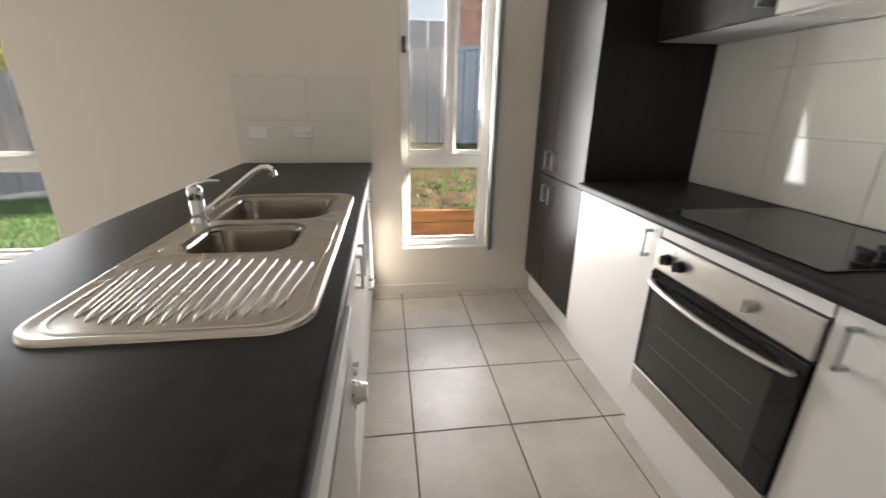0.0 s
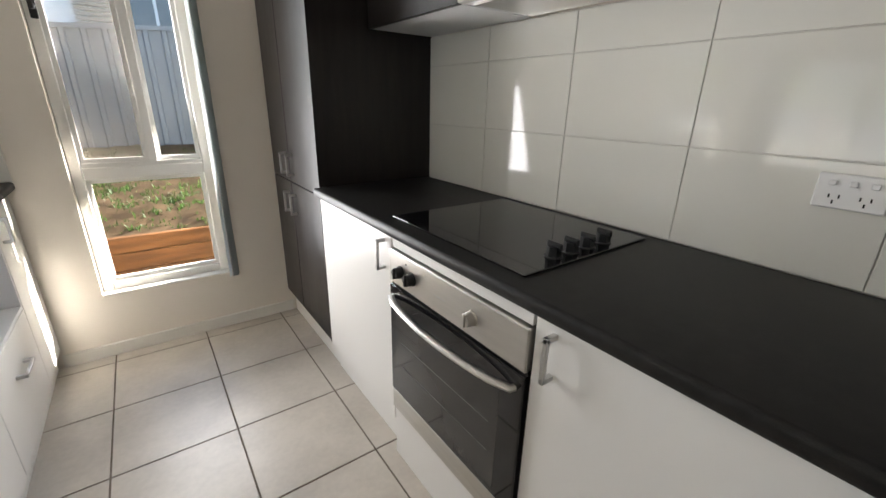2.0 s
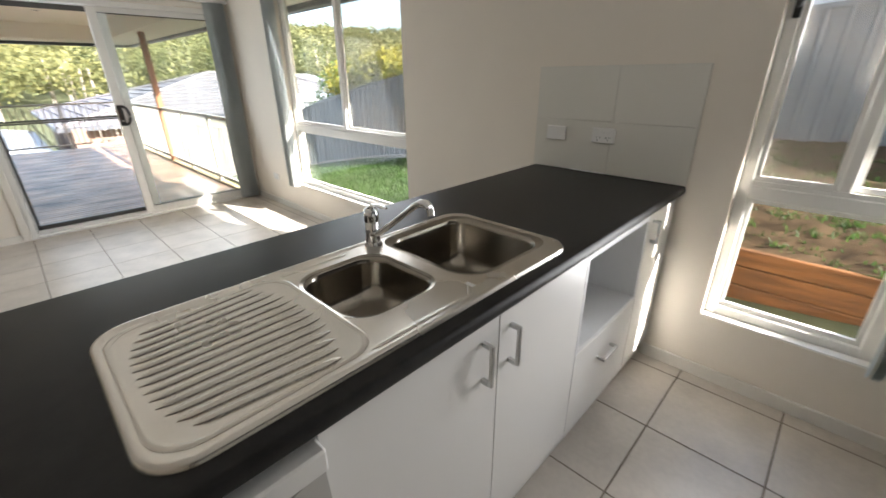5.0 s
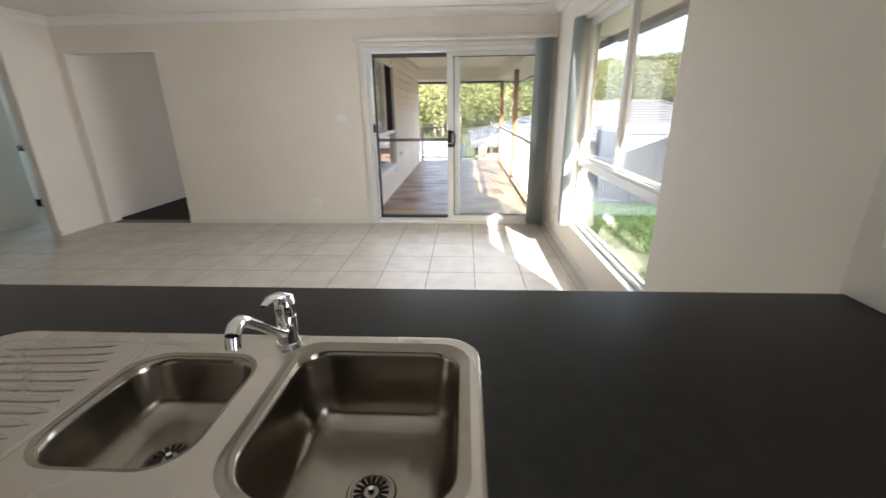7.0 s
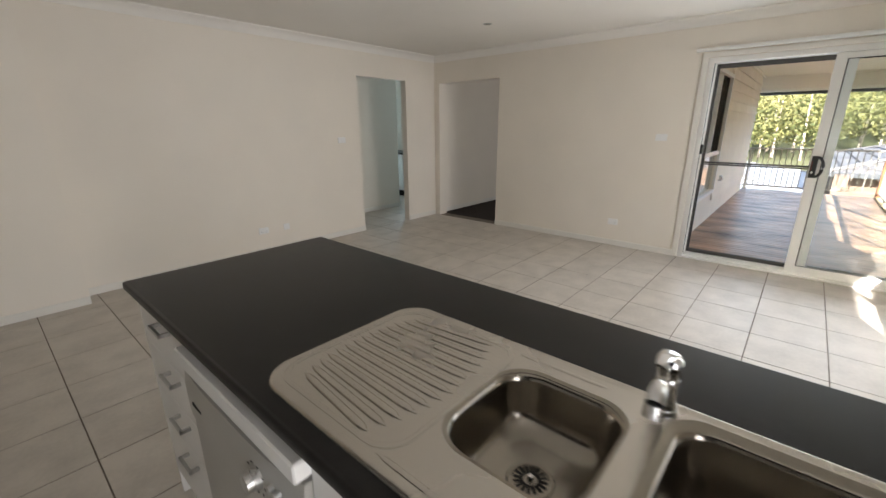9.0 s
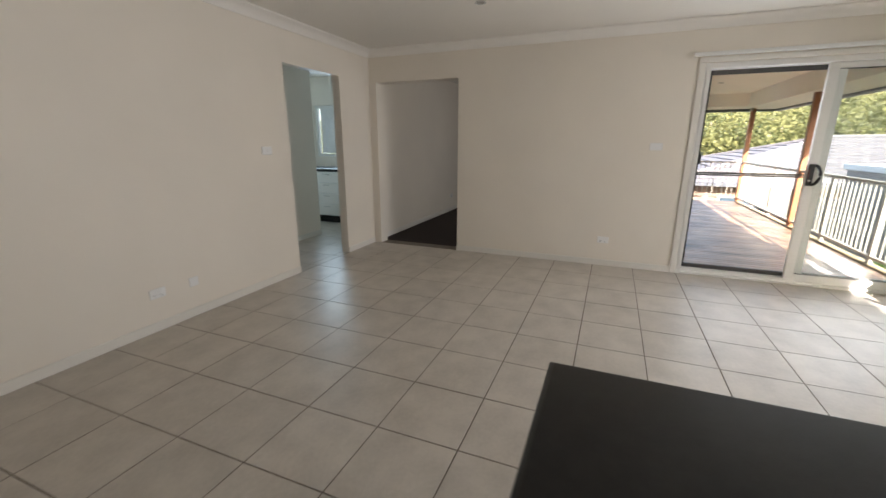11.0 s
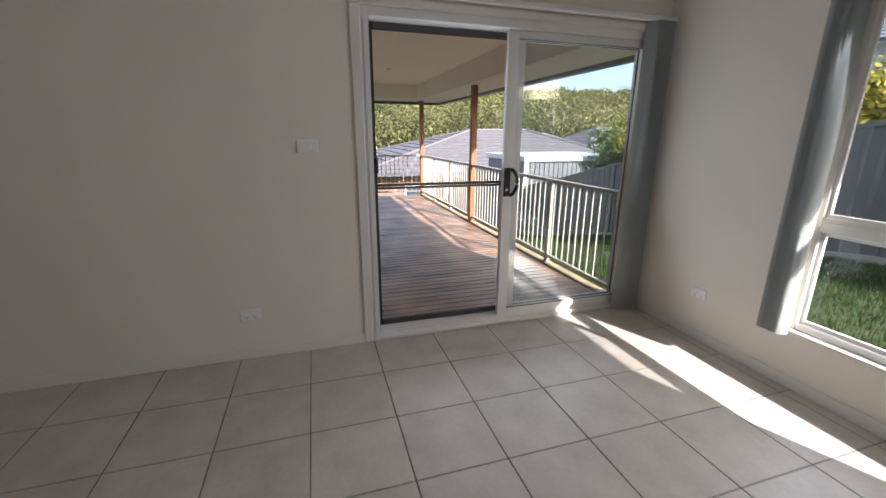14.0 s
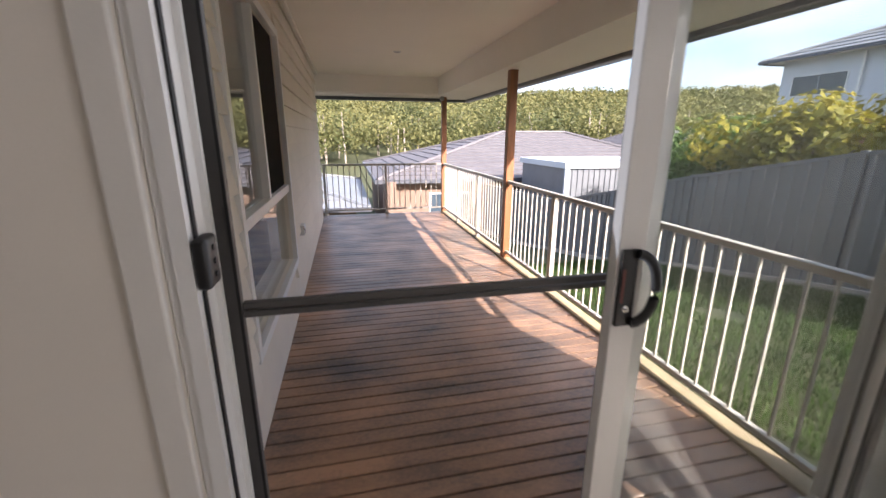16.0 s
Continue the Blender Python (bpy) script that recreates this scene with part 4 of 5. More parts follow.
hob = thing("cooktop", (-0.29, -1.6, 0.914), "black ceramic glass cooktop with four knobs", "cooktop")
part("glass", bx(-0.545, -0.055, -1.905, -1.325, 0.9148, 0.9205, bev=0.002), BLACKGLASS, hob)
for k, xx in enumerate((-0.40, -0.335, -0.268, -0.198)):
    bm = cyl(bmesh.new(), (xx, -1.862, 0.9205), (xx, -1.862, 0.924), 0.023, 0.022, 20)
    cyl(bm, (xx, -1.862, 0.924), (xx, -1.862, 0.948), 0.0195, 0.0175, 6)
    box(bm, xx - 0.0045, xx + 0.0045, -1.885, -1.84, 0.939, 0.958, bev=0.003)
    part("knob", bm, BLACK, hob, "black plastic control knob")

def upper(ya, yb, zb, hy_, label):
    c = thing("wall_cabinet", (-0.16, (ya + yb) / 2, zb), label, "cabinet", "wall cabinets")
    part("body", bx(-0.30, -0.001, ya, yb, zb + 0.002, 2.32), NICHE, c)
    d = front("door", c, -0.32, -0.301, ya, yb, zb, 2.32, DARK)
    if hy_:
        bar_handle(d, (-0.32, hy_, zb + 0.09), "z", 0.115, facing=-1)
    return c


upper(-1.345, -0.744, 1.545, -1.30, "dark fronted wall cabinet over the worktop")
upper(-1.945, -1.348, 1.66, None, "dark fronted wall cabinet above the rangehood")
upper(-2.538, -1.948, 1.545, -1.99, "dark fronted wall cabinet beside the rangehood")
hood = thing("rangehood", (-0.16, -1.65, 1.545), "slim white slide-out rangehood under a wall cabinet", "rangehood")
part("body", bx(-0.30, -0.02, -1.944, -1.349, 1.548, 1.656), NICHE, hood)
part("front_panel", bx(-0.326, -0.301, -1.944, -1.349, 1.546, 1.656, bev=0.003), DWWHITE, hood)
part("filter", bx(-0.27, -0.06, -1.90, -1.39, 1.542, 1.548), OVENSTEEL, hood, "grey metal grease filter")
part("filter_trim", box(bx(-0.285, -0.27, -1.91, -1.38, 1.541, 1.5475), -0.06, -0.045, -1.91, -1.38, 1.541, 1.5475), OVENSTEEL, hood)

# ---- wall tiles ----
def tile_mesh(w, h, t, m, name, axis):
    g = 0.0012
    if axis == "x":
        bm = bx(-t, 0, g, w - g, g, h - g, bev=0.0012)
    else:
        bm = bx(g, w - g, -t, 0, g, h - g, bev=0.0012)
    return mesh_of(name, bm, m)


structure("splashback_grout", bx(-0.0055, -0.0005, -2.538, -0.742, 0.9145, 1.544), WGROUT, "white grout bed of the tiled splashback", "splashback")
splash = thing("splashback_cooking", (-0.005, -1.64, 0.9), "glossy white wall tiles behind the cooktop", "splashback", kind="structure")
ys_ = [-2.538, -2.347, -1.947, -1.547, -1.147, -0.743]
zs2 = [0.915, 1.172, 1.422, 1.544]
for a, b in zip(ys_, ys_[1:]):
    for c0, c1 in zip(zs2, zs2[1:]):
        piece("tile", tile_mesh(b - a, c1 - c0, 0.004, WTILE, "wall_tile", "x"), (-0.0056, a, c0), splash)
splash2 = thing("splashback_island", (-2.0, -0.005, 0.9), "glossy white wall tiles behind the island end", "splashback", kind="structure")
structure("splashback_island_grout", bx(-2.412, -1.63, -0.005, -0.0005, 0.9145, 1.415), WGROUT, "white grout bed of the short splashback", "splashback")
for a, b in ((-2.412, -1.995), (-1.995, -1.631)):
    for c0, c1 in ((0.915, 1.165), (1.165, 1.415)):
        piece("tile", tile_mesh(b - a, c1 - c0, 0.004, WTILE, "wall_tile", "y"), (a, -0.0052, c0), splash2)


# ---- switches and outlets ----
def outlet(name, at, facing, w, h, gangs, label, switches=True, slots=True):
    """A plate on a wall; facing is the wall's outward direction."""
    o = thing(name, at, label, "power outlet" if slots else "light switch")
    f = Vector(facing)
    side = Vector((0, 0, 1)).cross(f)
    def slab(cs, cz, ws, hs, d0, d1, bev=0.0):
        c = Vector(at) + side * cs + Vector((0, 0, cz))
        p, q = c - side * ws / 2 + f * d0, c + side * ws / 2 + f * d1
        lo, hi = [min(p[i], q[i]) for i in range(3)], [max(p[i], q[i]) for i in range(3)]
        return bx(lo[0], hi[0], lo[1], hi[1], c.z - hs / 2, c.z + hs / 2, bev=bev)
    part("plate", slab(0, 0, w, h, 0.0004, 0.009, 0.003), OUTLET, o)
    for k in range(gangs):
        cs = (k - (gangs - 1) / 2) * w / (gangs + 0.6)
        if switches:
            part("switch", slab(cs, h * 0.24 if slots else 0, 0.014, 0.012, 0.009, 0.012, 0.002), OUTLET, o)
    if slots:
        for s in (-0.21, 0.21) if w > 0.09 else (0,):
            for ds, dz, r in ((-0.008, 0.0, 1), (0.008, 0.0, 1), (0, -0.012, 0)):
                part("slot", slab(s * w + ds, -h * 0.14 + dz, 0.0028 if r else 0.003, 0.008, 0.0088, 0.0094), SLOT, o)
    return o


outlet("power_outlet", (-0.010, -2.278, 1.112), (-1, 0, 0), 0.116, 0.072, 3, "white double power outlet on the splashback")
outlet("power_outlet", (-2.285, -0.010, 1.097), (0, -1, 0), 0.108, 0.07, 1, "white single outlet on the splashback", slots=False)
outlet("power_outlet", (-2.03, -0.010, 1.102), (0, -1, 0), 0.114, 0.072, 3, "white double power outlet on the splashback")
outlet("power_outlet", (XD, -2.885, 0.29), (1, 0, 0), 0.116, 0.072, 3, "white double power outlet low on the wall")
outlet("light_switch", (XD, -2.478, 1.287), (1, 0, 0), 0.116, 0.072, 2, "white two-gang light switch beside the door", slots=False)
outlet("power_outlet", (-5.82, 0.0, 0.32), (0, -1, 0), 0.116, 0.072, 3, "white double power outlet near the corner")
outlet("light_switch", (-4.60, YL, 1.25), (0, 1, 0), 0.116, 0.072, 1, "white light switch beside the hall doorway", slots=False)
outlet("power_outlet", (-3.44, YL, 0.275), (0, 1, 0), 0.116, 0.072, 3, "white double power outlet on the long wall")
outlet("power_outlet", (-3.72, YL, 0.275), (0, 1, 0), 0.074, 0.072, 1, "white aerial outlet on the long wall", slots=False)
outlet("power_outlet", (-9.3, YL, 0.30), (0, 1, 0), 0.116, 0.072, 3, "white double power outlet in the living room")
sd_ = tagged(part("sealant_strip", bx(-2.18, -2.00, -0.014, -0.0065, 0.9145, 0.923, bev=0.002), OUTLET), "short pale trim strip lying against the tiles", "trim strip")
dl = thing("ceiling_downlight", (-5.2, -3.98, H), "small recessed ceiling downlight with metal rim", "downlight")
part("trim_ring", loft(bm := bmesh.new(), [[(-5.2 + r * math.cos(a), -3.98 + r * math.sin(a), z) for a in [2 * math.pi * i / 32 for i in range(32)]] for r, z in ((0.046, H - 0.0005), (0.046, H - 0.004), (0.036, H - 0.006), (0.033, H - 0.001))]) and bm, SATIN, dl, smooth=True)
part("lens", cyl(bmesh.new(), (-5.2, -3.98, H - 0.003), (-5.2, -3.98, H - 0.0006), 0.033, n=28), LAMPG, dl)


# ---- vertical blinds ----
def vertical_blind(name, at, rail0, rail1, n, step, axis, z0, z1, label, depth=0.066, pale=1):
    b = thing(name, at, label, "blind")
    x, y, z = at
    if axis == "y":
        part("headrail", bx(x + 0.002, x + 0.042, rail0, rail1, z1, z1 + 0.032, bev=0.004), ALU, b)
    else:
        part("headrail", bx(rail0, rail1, y - 0.042, y - 0.002, z1, z1 + 0.032, bev=0.004), ALU, b)
    for k in range(n):
        bm = bmesh.new()
        rows = []
        for zz_ in (z0, z1):
            row = []
            for i in range(7):
                u = i / 6
                out = 0.004 + depth * u
                bend = step * k + (0.055 if axis == "y" else -0.02) * (u - 0.5) + 0.008 * math.sin(math.pi * u) + 0.006 * math.sin(k * 1.9) * u
                row.append(bm.verts.new((x + out, y + bend, zz_) if axis == "y" else (x + bend, y - out, zz_)))
            rows.append(row)
        for i in range(6):
            bm.faces.new((rows[0][i], rows[0][i + 1], rows[1][i + 1], rows[1][i]))
        geom = bmesh.ops.solidify(bm, geom=bm.faces[:], thickness=0.0012)
        s = part("slat", bm, FABRICW if k < pale else FABRIC, b, smooth=True)
    return b


vertical_blind("vertical_blind", (XD + 0.018, -0.212, 0), -2.26, -0.003, 13, 0.0115, "y", 0.02, 2.098, "drawn-back grey fabric vertical blind beside the sliding door", pale=0)
vertical_blind("vertical_blind", (-5.365, -0.004, 0), -5.42, -3.40, 9, 0.0135, "x", 0.30, 2.10, "drawn-back grey fabric vertical blind at the window", pale=0)
vertical_blind("vertical_blind", (-0.88, -0.004, 0), -1.47, -0.80, 4, 0.012, "x", 0.325, 2.09, "narrow stacked grey fabric vertical blind at the kitchen window", pale=0)

# ---- outside: ground ----
FBX = [-400, -60, -30, -20, -14, -12, -9, -7, -5, -0.5, 4, 60, 400]
FBZ = [-3.6, -3.6, -3.2, -2.5, -1.5, -0.99, -0.44, -0.15, -0.03, 0.40, 0.5, 1.0, 1.0]


def fence_base(x):
    return float(np.interp(x, FBX, FBZ))


def smooth01(v):
    v = min(1.0, max(0.0, v))
    return v * v * (3 - 2 * v)


def ground_z(x, y):
    z = fence_base(x)
    if -6.56 < x < 0.2 and y < 0.26:
        return -0.5
    if x < -6.5 and y < 0.3:
        z -= 0.15
    if -2.4 < x < 2.9 and 1.05 < y < 3.8:
        z -= 0.25
    if x > -2.9 and y < 1.0:
        z -= 0.30 * smooth01((x + 2.9) / 0.8)
    z += 0.03 * noise.noise((x * 0.7, y * 0.7, 3.1))
    r = math.hypot(x + 6, y + 2)
    if r > 60:
        a = math.atan2(y + 2, -(x + 6))
        z += smooth01((r - 70) / 190) * (19.0 + 2.2 * math.sin(3.0 * a + 0.6) + 1.6 * noise.noise((a * 4, 0.3, 0.2)))
    return z


def spread(lo, hi, step, far):
    v = list(np.arange(lo, hi + 1e-6, step))
    s, a = step, hi
    up = []
    while a < far:
        s *= 1.35
        a += s
        up.append(a)
    s, a, dn = step, lo, []
    while a > -far:
        s *= 1.35
        a -= s
        dn.append(a)
    return dn[::-1] + v + up


gx, gy = spread(-16, 3, 0.5, 900), sorted(set(spread(0.3, 6, 0.35, 900) + [0.255, 0.27, 0.985, 1.015]))
bm = bmesh.new()
grid = [[bm.verts.new((x, y, ground_z(x, y))) for y in gy] for x in gx]
for i in range(len(gx) - 1):
    for j in range(len(gy) - 1):
        bm.faces.new((grid[i][j], grid[i + 1][j], grid[i + 1][j + 1], grid[i][j + 1]))
structure("ground", bm, GRASSG, "sloping grassy ground falling towards wooded hills", "ground", smooth=True)
structure("garden_bed", (lambda b: b)(bx(-2.6, 3.0, 1.04, 3.9, 0.1, 0.30)), SOIL, "bare soil garden bed behind timber sleepers", "garden bed")
bm = bmesh.new()
nx, ny = 56, 30
gr = [[bm.verts.new((-2.6 + 5.6 * i / nx, 1.04 + 2.86 * j / ny, 0.33 + 0.36 * j / ny + 0.05 * noise.noise((i * 0.6, j * 0.6, 1)))) for j in range(ny + 1)] for i in range(nx + 1)]
for i in range(nx):
    for j in range(ny):
        bm.faces.new((gr[i][j], gr[i + 1][j], gr[i + 1][j + 1], gr[i][j + 1]))
structure("garden_soil", bm, SOIL, "rough sloping soil with weeds", "ground", smooth=True)
for k, (za, zb) in enumerate(((-0.03, 0.10), (0.104, 0.228), (0.232, 0.345))):
    tagged(part("timber_sleeper", bx(-2.62, 2.2, 0.985 + 0.006 * k, 1.035, za, zb, bev=0.006), SLEEPER), "orange-brown treated pine retaining sleeper", "sleeper", "retaining sleepers")


def blades(name, spots, material, label, hmin, hmax, w):
    rng = random.Random(5)
    vs, fs = [], []
    for x, y, z in spots:
        h, a, lean = rng.uniform(hmin, hmax), rng.uniform(0, 6.28), rng.uniform(0.1, 0.6)
        ca, sa = math.cos(a) * w, math.sin(a) * w
        dx, dy = -math.sin(a) * h * lean, math.cos(a) * h * lean
        i = len(vs)
        vs += [(x - ca, y - sa, z), (x + ca, y + sa, z), (x + ca * 0.7 + dx * 0.4, y + sa * 0.7 + dy * 0.4, z + h * 0.6), (x - ca * 0.7 + dx * 0.4, y - sa * 0.7 + dy * 0.4, z + h * 0.6), (x + dx, y + dy, z + h)]
        fs += [(i, i + 1, i + 2, i + 3), (i + 3, i + 2, i + 4)]
    me = bpy.data.meshes.new(name)
    me.from_pydata(vs, [], fs)
    me.materials.append(material)
    return tagged(new(name, me), label, "grass", kind="stuff")


rng = random.Random(11)
spots = []
for _ in range(70000):
    x, y = rng.uniform(-14, -2.7), 0.35 + 3.6 * rng.random() ** 1.1
    if noise.noise((x * 0.8, y * 0.8, 0)) > -0.45:
        spots.append((x, y, ground_z(x, y) - 0.01))
blades("lawn_grass", spots, GRASS, "rough green lawn beside the house", 0.035, 0.085, 0.0045)
spots = []
for _ in range(1150):
    cx, cy = rng.uniform(-2.5, 1.5), rng.uniform(1.1, 3.8)
    for _ in range(rng.randint(5, 14)):
        spots.append((cx + rng.gauss(0, 0.04), cy + rng.gauss(0, 0.04), 0.33 + 0.36 * (cy - 1.04) / 2.86 - 0.02))
blades("garden_weeds", spots, GRASS, "scattered green weeds in the garden bed", 0.015, 0.06, 0.007)

# ---- boundary fence of ribbed steel sheets ----
FY = 4.0


def fence_top(x):
    return float(np.interp(x, [-40, -16, -12.3, -11.8, -9.1, -7, -0.5, 5], [-1.2, -0.35, 0.60, 0.72, 1.27, 1.56, 2.10, 2.3]))


fence = thing("boundary_fence", (-6, FY, 0), "dark grey ribbed steel boundary fence stepping downhill", "fence")
RIB = [(0, 0), (0.06, 0), (0.075, 0.022), (0.115, 0.022), (0.13, 0), (0.19, 0)]
x = 5.0
while x > -26:
    xa, xb = x - 2.37, x
    bm = bmesh.new()
    pts = []
    k = 0
    while True:
        stop = False
        for u, v in RIB[:-1]:
            q = xa + 0.19 * k + u
            if q > xb - 0.01:
                stop = True
                break
            pts.append((q, FY - v))
        if stop:
            break
        k += 1
    pts.append((xb, FY))
    lo = [bm.verts.new((px, py, fence_base(px) - 0.02)) for px, py in pts]
    hi = [bm.verts.new((px, py, fence_top(px) - 0.02)) for px, py in pts]
    for i in range(len(pts) - 1):
        bm.faces.new((lo[i], lo[i + 1], hi[i + 1], hi[i]))
    sheet_ = part("fence_panel", bm, FENCE, fence)
    bm = bmesh.new()
    va = [bm.verts.new((px, py, fence_top(px) + dz)) for px in (xa, xb) for py in (FY - 0.03, FY + 0.03) for dz in (-0.05, 0.0)]
    for q in ((0, 1, 3, 2), (4, 6, 7, 5), (0, 4, 5, 1), (2, 3, 7, 6), (0, 2, 6, 4), (1, 5, 7, 3)):
        bm.faces.new([va[i] for i in q])
    part("top_rail", bm, FENCE, sheet_)
    part("fence_post", bx(xa - 0.03, xa + 0.03, FY - 0.035, FY + 0.03, fence_base(xa) - 0.3, fence_top(xa) + 0.01), FENCE, fence)
    bm = bmesh.new()
    va = [bm.verts.new((px, py, fence_base(px) + dz)) for px in (xa, xb) for py in (FY - 0.06, FY + 0.04) for dz in (-0.3, 0.10)]
    for q in ((0, 1, 3, 2), (4, 6, 7, 5), (0, 4, 5, 1), (2, 3, 7, 6), (0, 2, 6, 4), (1, 5, 7, 3)):
        bm.faces.new([va[i] for i in q])
    part("plinth", bm, CONC, fence, "pale concrete strip under the fence")
    x -= 2.37

# ---- outside: deck, posts, railing and roof ----
DZ = -0.04
deck = thing("deck", (-10, -1.1, DZ), "weathered dark timber deck with narrow boards", "deck", kind="structure")
part("edge_board", bx(-13.45, -6.57, -0.055, 0.055, DZ - 0.03, DZ + 0.012, bev=0.003), JOIST, deck, "pale timber edge board under the railing")
part("rim_joist", bx(-13.45, -6.57, 0.02, 0.055, DZ - 0.25, DZ - 0.032), JOIST, deck)
for k in range(6):
    part("joist", bx(-13.44, -6.58, -2.2 + 0.42 * k, -2.155 + 0.42 * k, DZ - 0.17, DZ - 0.024), JOIST, deck)
for k in range(4):
    xx = -6.9 - 2.1 * k
    part("stump", bx(xx - 0.05, xx + 0.05, -0.06, 0.04 - 0.025, ground_z(xx, 0) - 0.3, DZ - 0.26), CONC, deck)


def timber_post(at, zt):
    x, y = at
    p = part("timber_post", bx(x - 0.045, x + 0.045, y - 0.045, y + 0.045, DZ + 0.013, zt, bev=0.004), POSTWOOD)
    tagged(p, "stained brown timber post carrying the deck roof", "post", "deck posts")


timber_post((-10.14, 0.005), 2.098)
timber_post((-13.46, 0.005), 2.098)


def railing(name, x0, x1, y, label, wide):
    r = thing(name, ((x0 + x1) / 2, y, DZ), label, "railing", "deck railings")
    part("top_rail", bx(x0, x1, y - 0.025, y + 0.025, 0.868, 0.905, bev=0.008, seg=2), RAIL, r)
    part("bottom_rail", bx(x0, x1, y - 0.018, y + 0.018, 0.035, 0.065, bev=0.003), RAIL, r)
    n = round((x1 - x0) / 0.105)
    me = mesh_of("baluster", bx(-0.006, 0.006, -0.006, 0.006, 0.065, 0.868), RAIL)
    for k in range(1, n):
        piece("baluster", me, (x0 + (x1 - x0) * k / n, y, 0), r)
    for xx in wide:
        part("rail_post", bx(xx - 0.025, xx + 0.025, y - 0.0185, y + 0.0185, DZ + 0.013, 0.867, bev=0.003), RAIL, r)
        part("foot", cyl(bmesh.new(), (xx, y, DZ + 0.0125), (xx, y, DZ + 0.03), 0.045, 0.035, 16), RAILD, r)
    return r


railing("deck_railing", -10.09, -6.62, 0.0, "cream metal balustrade along the deck", (-9.0, -7.75))
railing("deck_railing", -13.41, -10.19, 0.0, "cream metal balustrade between timber posts", (-11.25, -12.35))
# end balustrade: its shade is put into the darker coat colour
r = thing("deck_railing", (-13.44, -1.1, DZ), "metal balustrade across the deck end, coloured darker for shade", "railing", "deck railings")
part("top_rail", bx(-13.465, -13.415, -2.30, -0.045, 0.868, 0.905, bev=0.008, seg=2), RAILD, r)
part("bottom_rail", bx(-13.458, -13.422, -2.30, -0.045, 0.035, 0.065, bev=0.003), RAILD, r)
me = mesh_of("baluster", bx(-0.008, 0.008, -0.008, 0.008, 0.065, 0.868), RAILD)
for k in range(1, 22):
    piece("baluster", me, (-13.44, -2.30 + 2.255 * k / 22, 0), r)
for yy in (-2.24, -1.12):
    part("rail_post", bx(-13.465, -13.415, yy - 0.022, yy + 0.022, DZ + 0.001, 0.867, bev=0.003), RAILD, r)
    part("foot", cyl(bmesh.new(), (-13.44, yy, DZ + 0.001), (-13.44, yy, DZ + 0.03), 0.045, 0.035, 16), RAILD, r)

WY = -2.285
LW = (-8.93, -7.45, 0.45, 2.06)                      # living room window on the deck
wall_deck = structure("wall_deck_side", wall_bm("x", -13.1, -6.562, WY - 0.16, WY, -1.6, 2.6, [LW]), BOARD, "cream weatherboard house wall beside the deck", "wall")
zb_ = 0.27
while zb_ < 2.36:
    for xa, xb in ((-13.1, LW[0] - 0.05), (LW[1] + 0.05, -6.565)) if zb_ < LW[3] + 0.02 else ((-13.1, -6.565),):
        bm = bmesh.new()
        sec = [(0.003, 0.0), (0.030, 0.0), (0.030, 0.014), (0.008, 0.158), (0.003, 0.158)]
        rows = [[bm.verts.new((xx, WY + a, zb_ + b)) for a, b in sec] for xx in (xa, xb)]
        for i in range(5):
            bm.faces.new((rows[0][i], rows[0][(i + 1) % 5], rows[1][(i + 1) % 5], rows[1][i]))
        bm.faces.new(rows[0])
        bm.faces.new(rows[1][::-1])
        part("weatherboard", bm, BOARD, wall_deck)
    zb_ += 0.15
lw2 = thing("window_4", ((LW[0] + LW[1]) / 2, WY, LW[2]), "white framed living room window facing the deck", "window", kind="structure")
bm = bmesh.new()
e = 0.05
for a, b, c, d in ((LW[0] - e, LW[0], LW[2] - e, LW[3] + e), (LW[1], LW[1] + e, LW[2] - e, LW[3] + e), (LW[0], LW[1], LW[2] - e, LW[2]), (LW[0], LW[1], LW[3], LW[3] + e)):
    box(bm, a, b, WY + 0.0012, WY + 0.036, c, d, bev=0.002)
part("window_frame", bm, ALU, lw2)
part("transom", bx(LW[0] + 0.001, LW[1] - 0.001, WY - 0.05, WY + 0.02, 0.985, 1.04, bev=0.003), ALU, lw2)
part("mullion", bx(-8.21, -8.17, WY - 0.05, WY + 0.015, 1.041, LW[3] - 0.001, bev=0.003), ALU, lw2)
for a, b, c, d in ((LW[0] + 0.001, LW[1] - 0.001, LW[2] + 0.001, 0.984), (-8.169, LW[1] - 0.001, 1.041, LW[3] - 0.001)):
    pn = part("pane", bx(a, b, WY - 0.03, WY - 0.026, c, d), GLASS, lw2)
    pn.visible_shadow = False
part("insect_screen", bx(LW[0] + 0.001, -8.211, WY - 0.012, WY - 0.01, 1.041, LW[3] - 0.001), mesh_mat("dark_screen", (0.05, 0.045, 0.04), 0.75), lw2, "dark fly-screen over the open sash")
o = thing("weather_outlet", (-9.42, WY, 0.58), "small grey weatherproof outlet on the deck wall", "power outlet")
part("box", bx(-9.48, -9.36, WY + 0.0005, WY + 0.06, 0.535, 0.625, bev=0.006), SATIN, o)

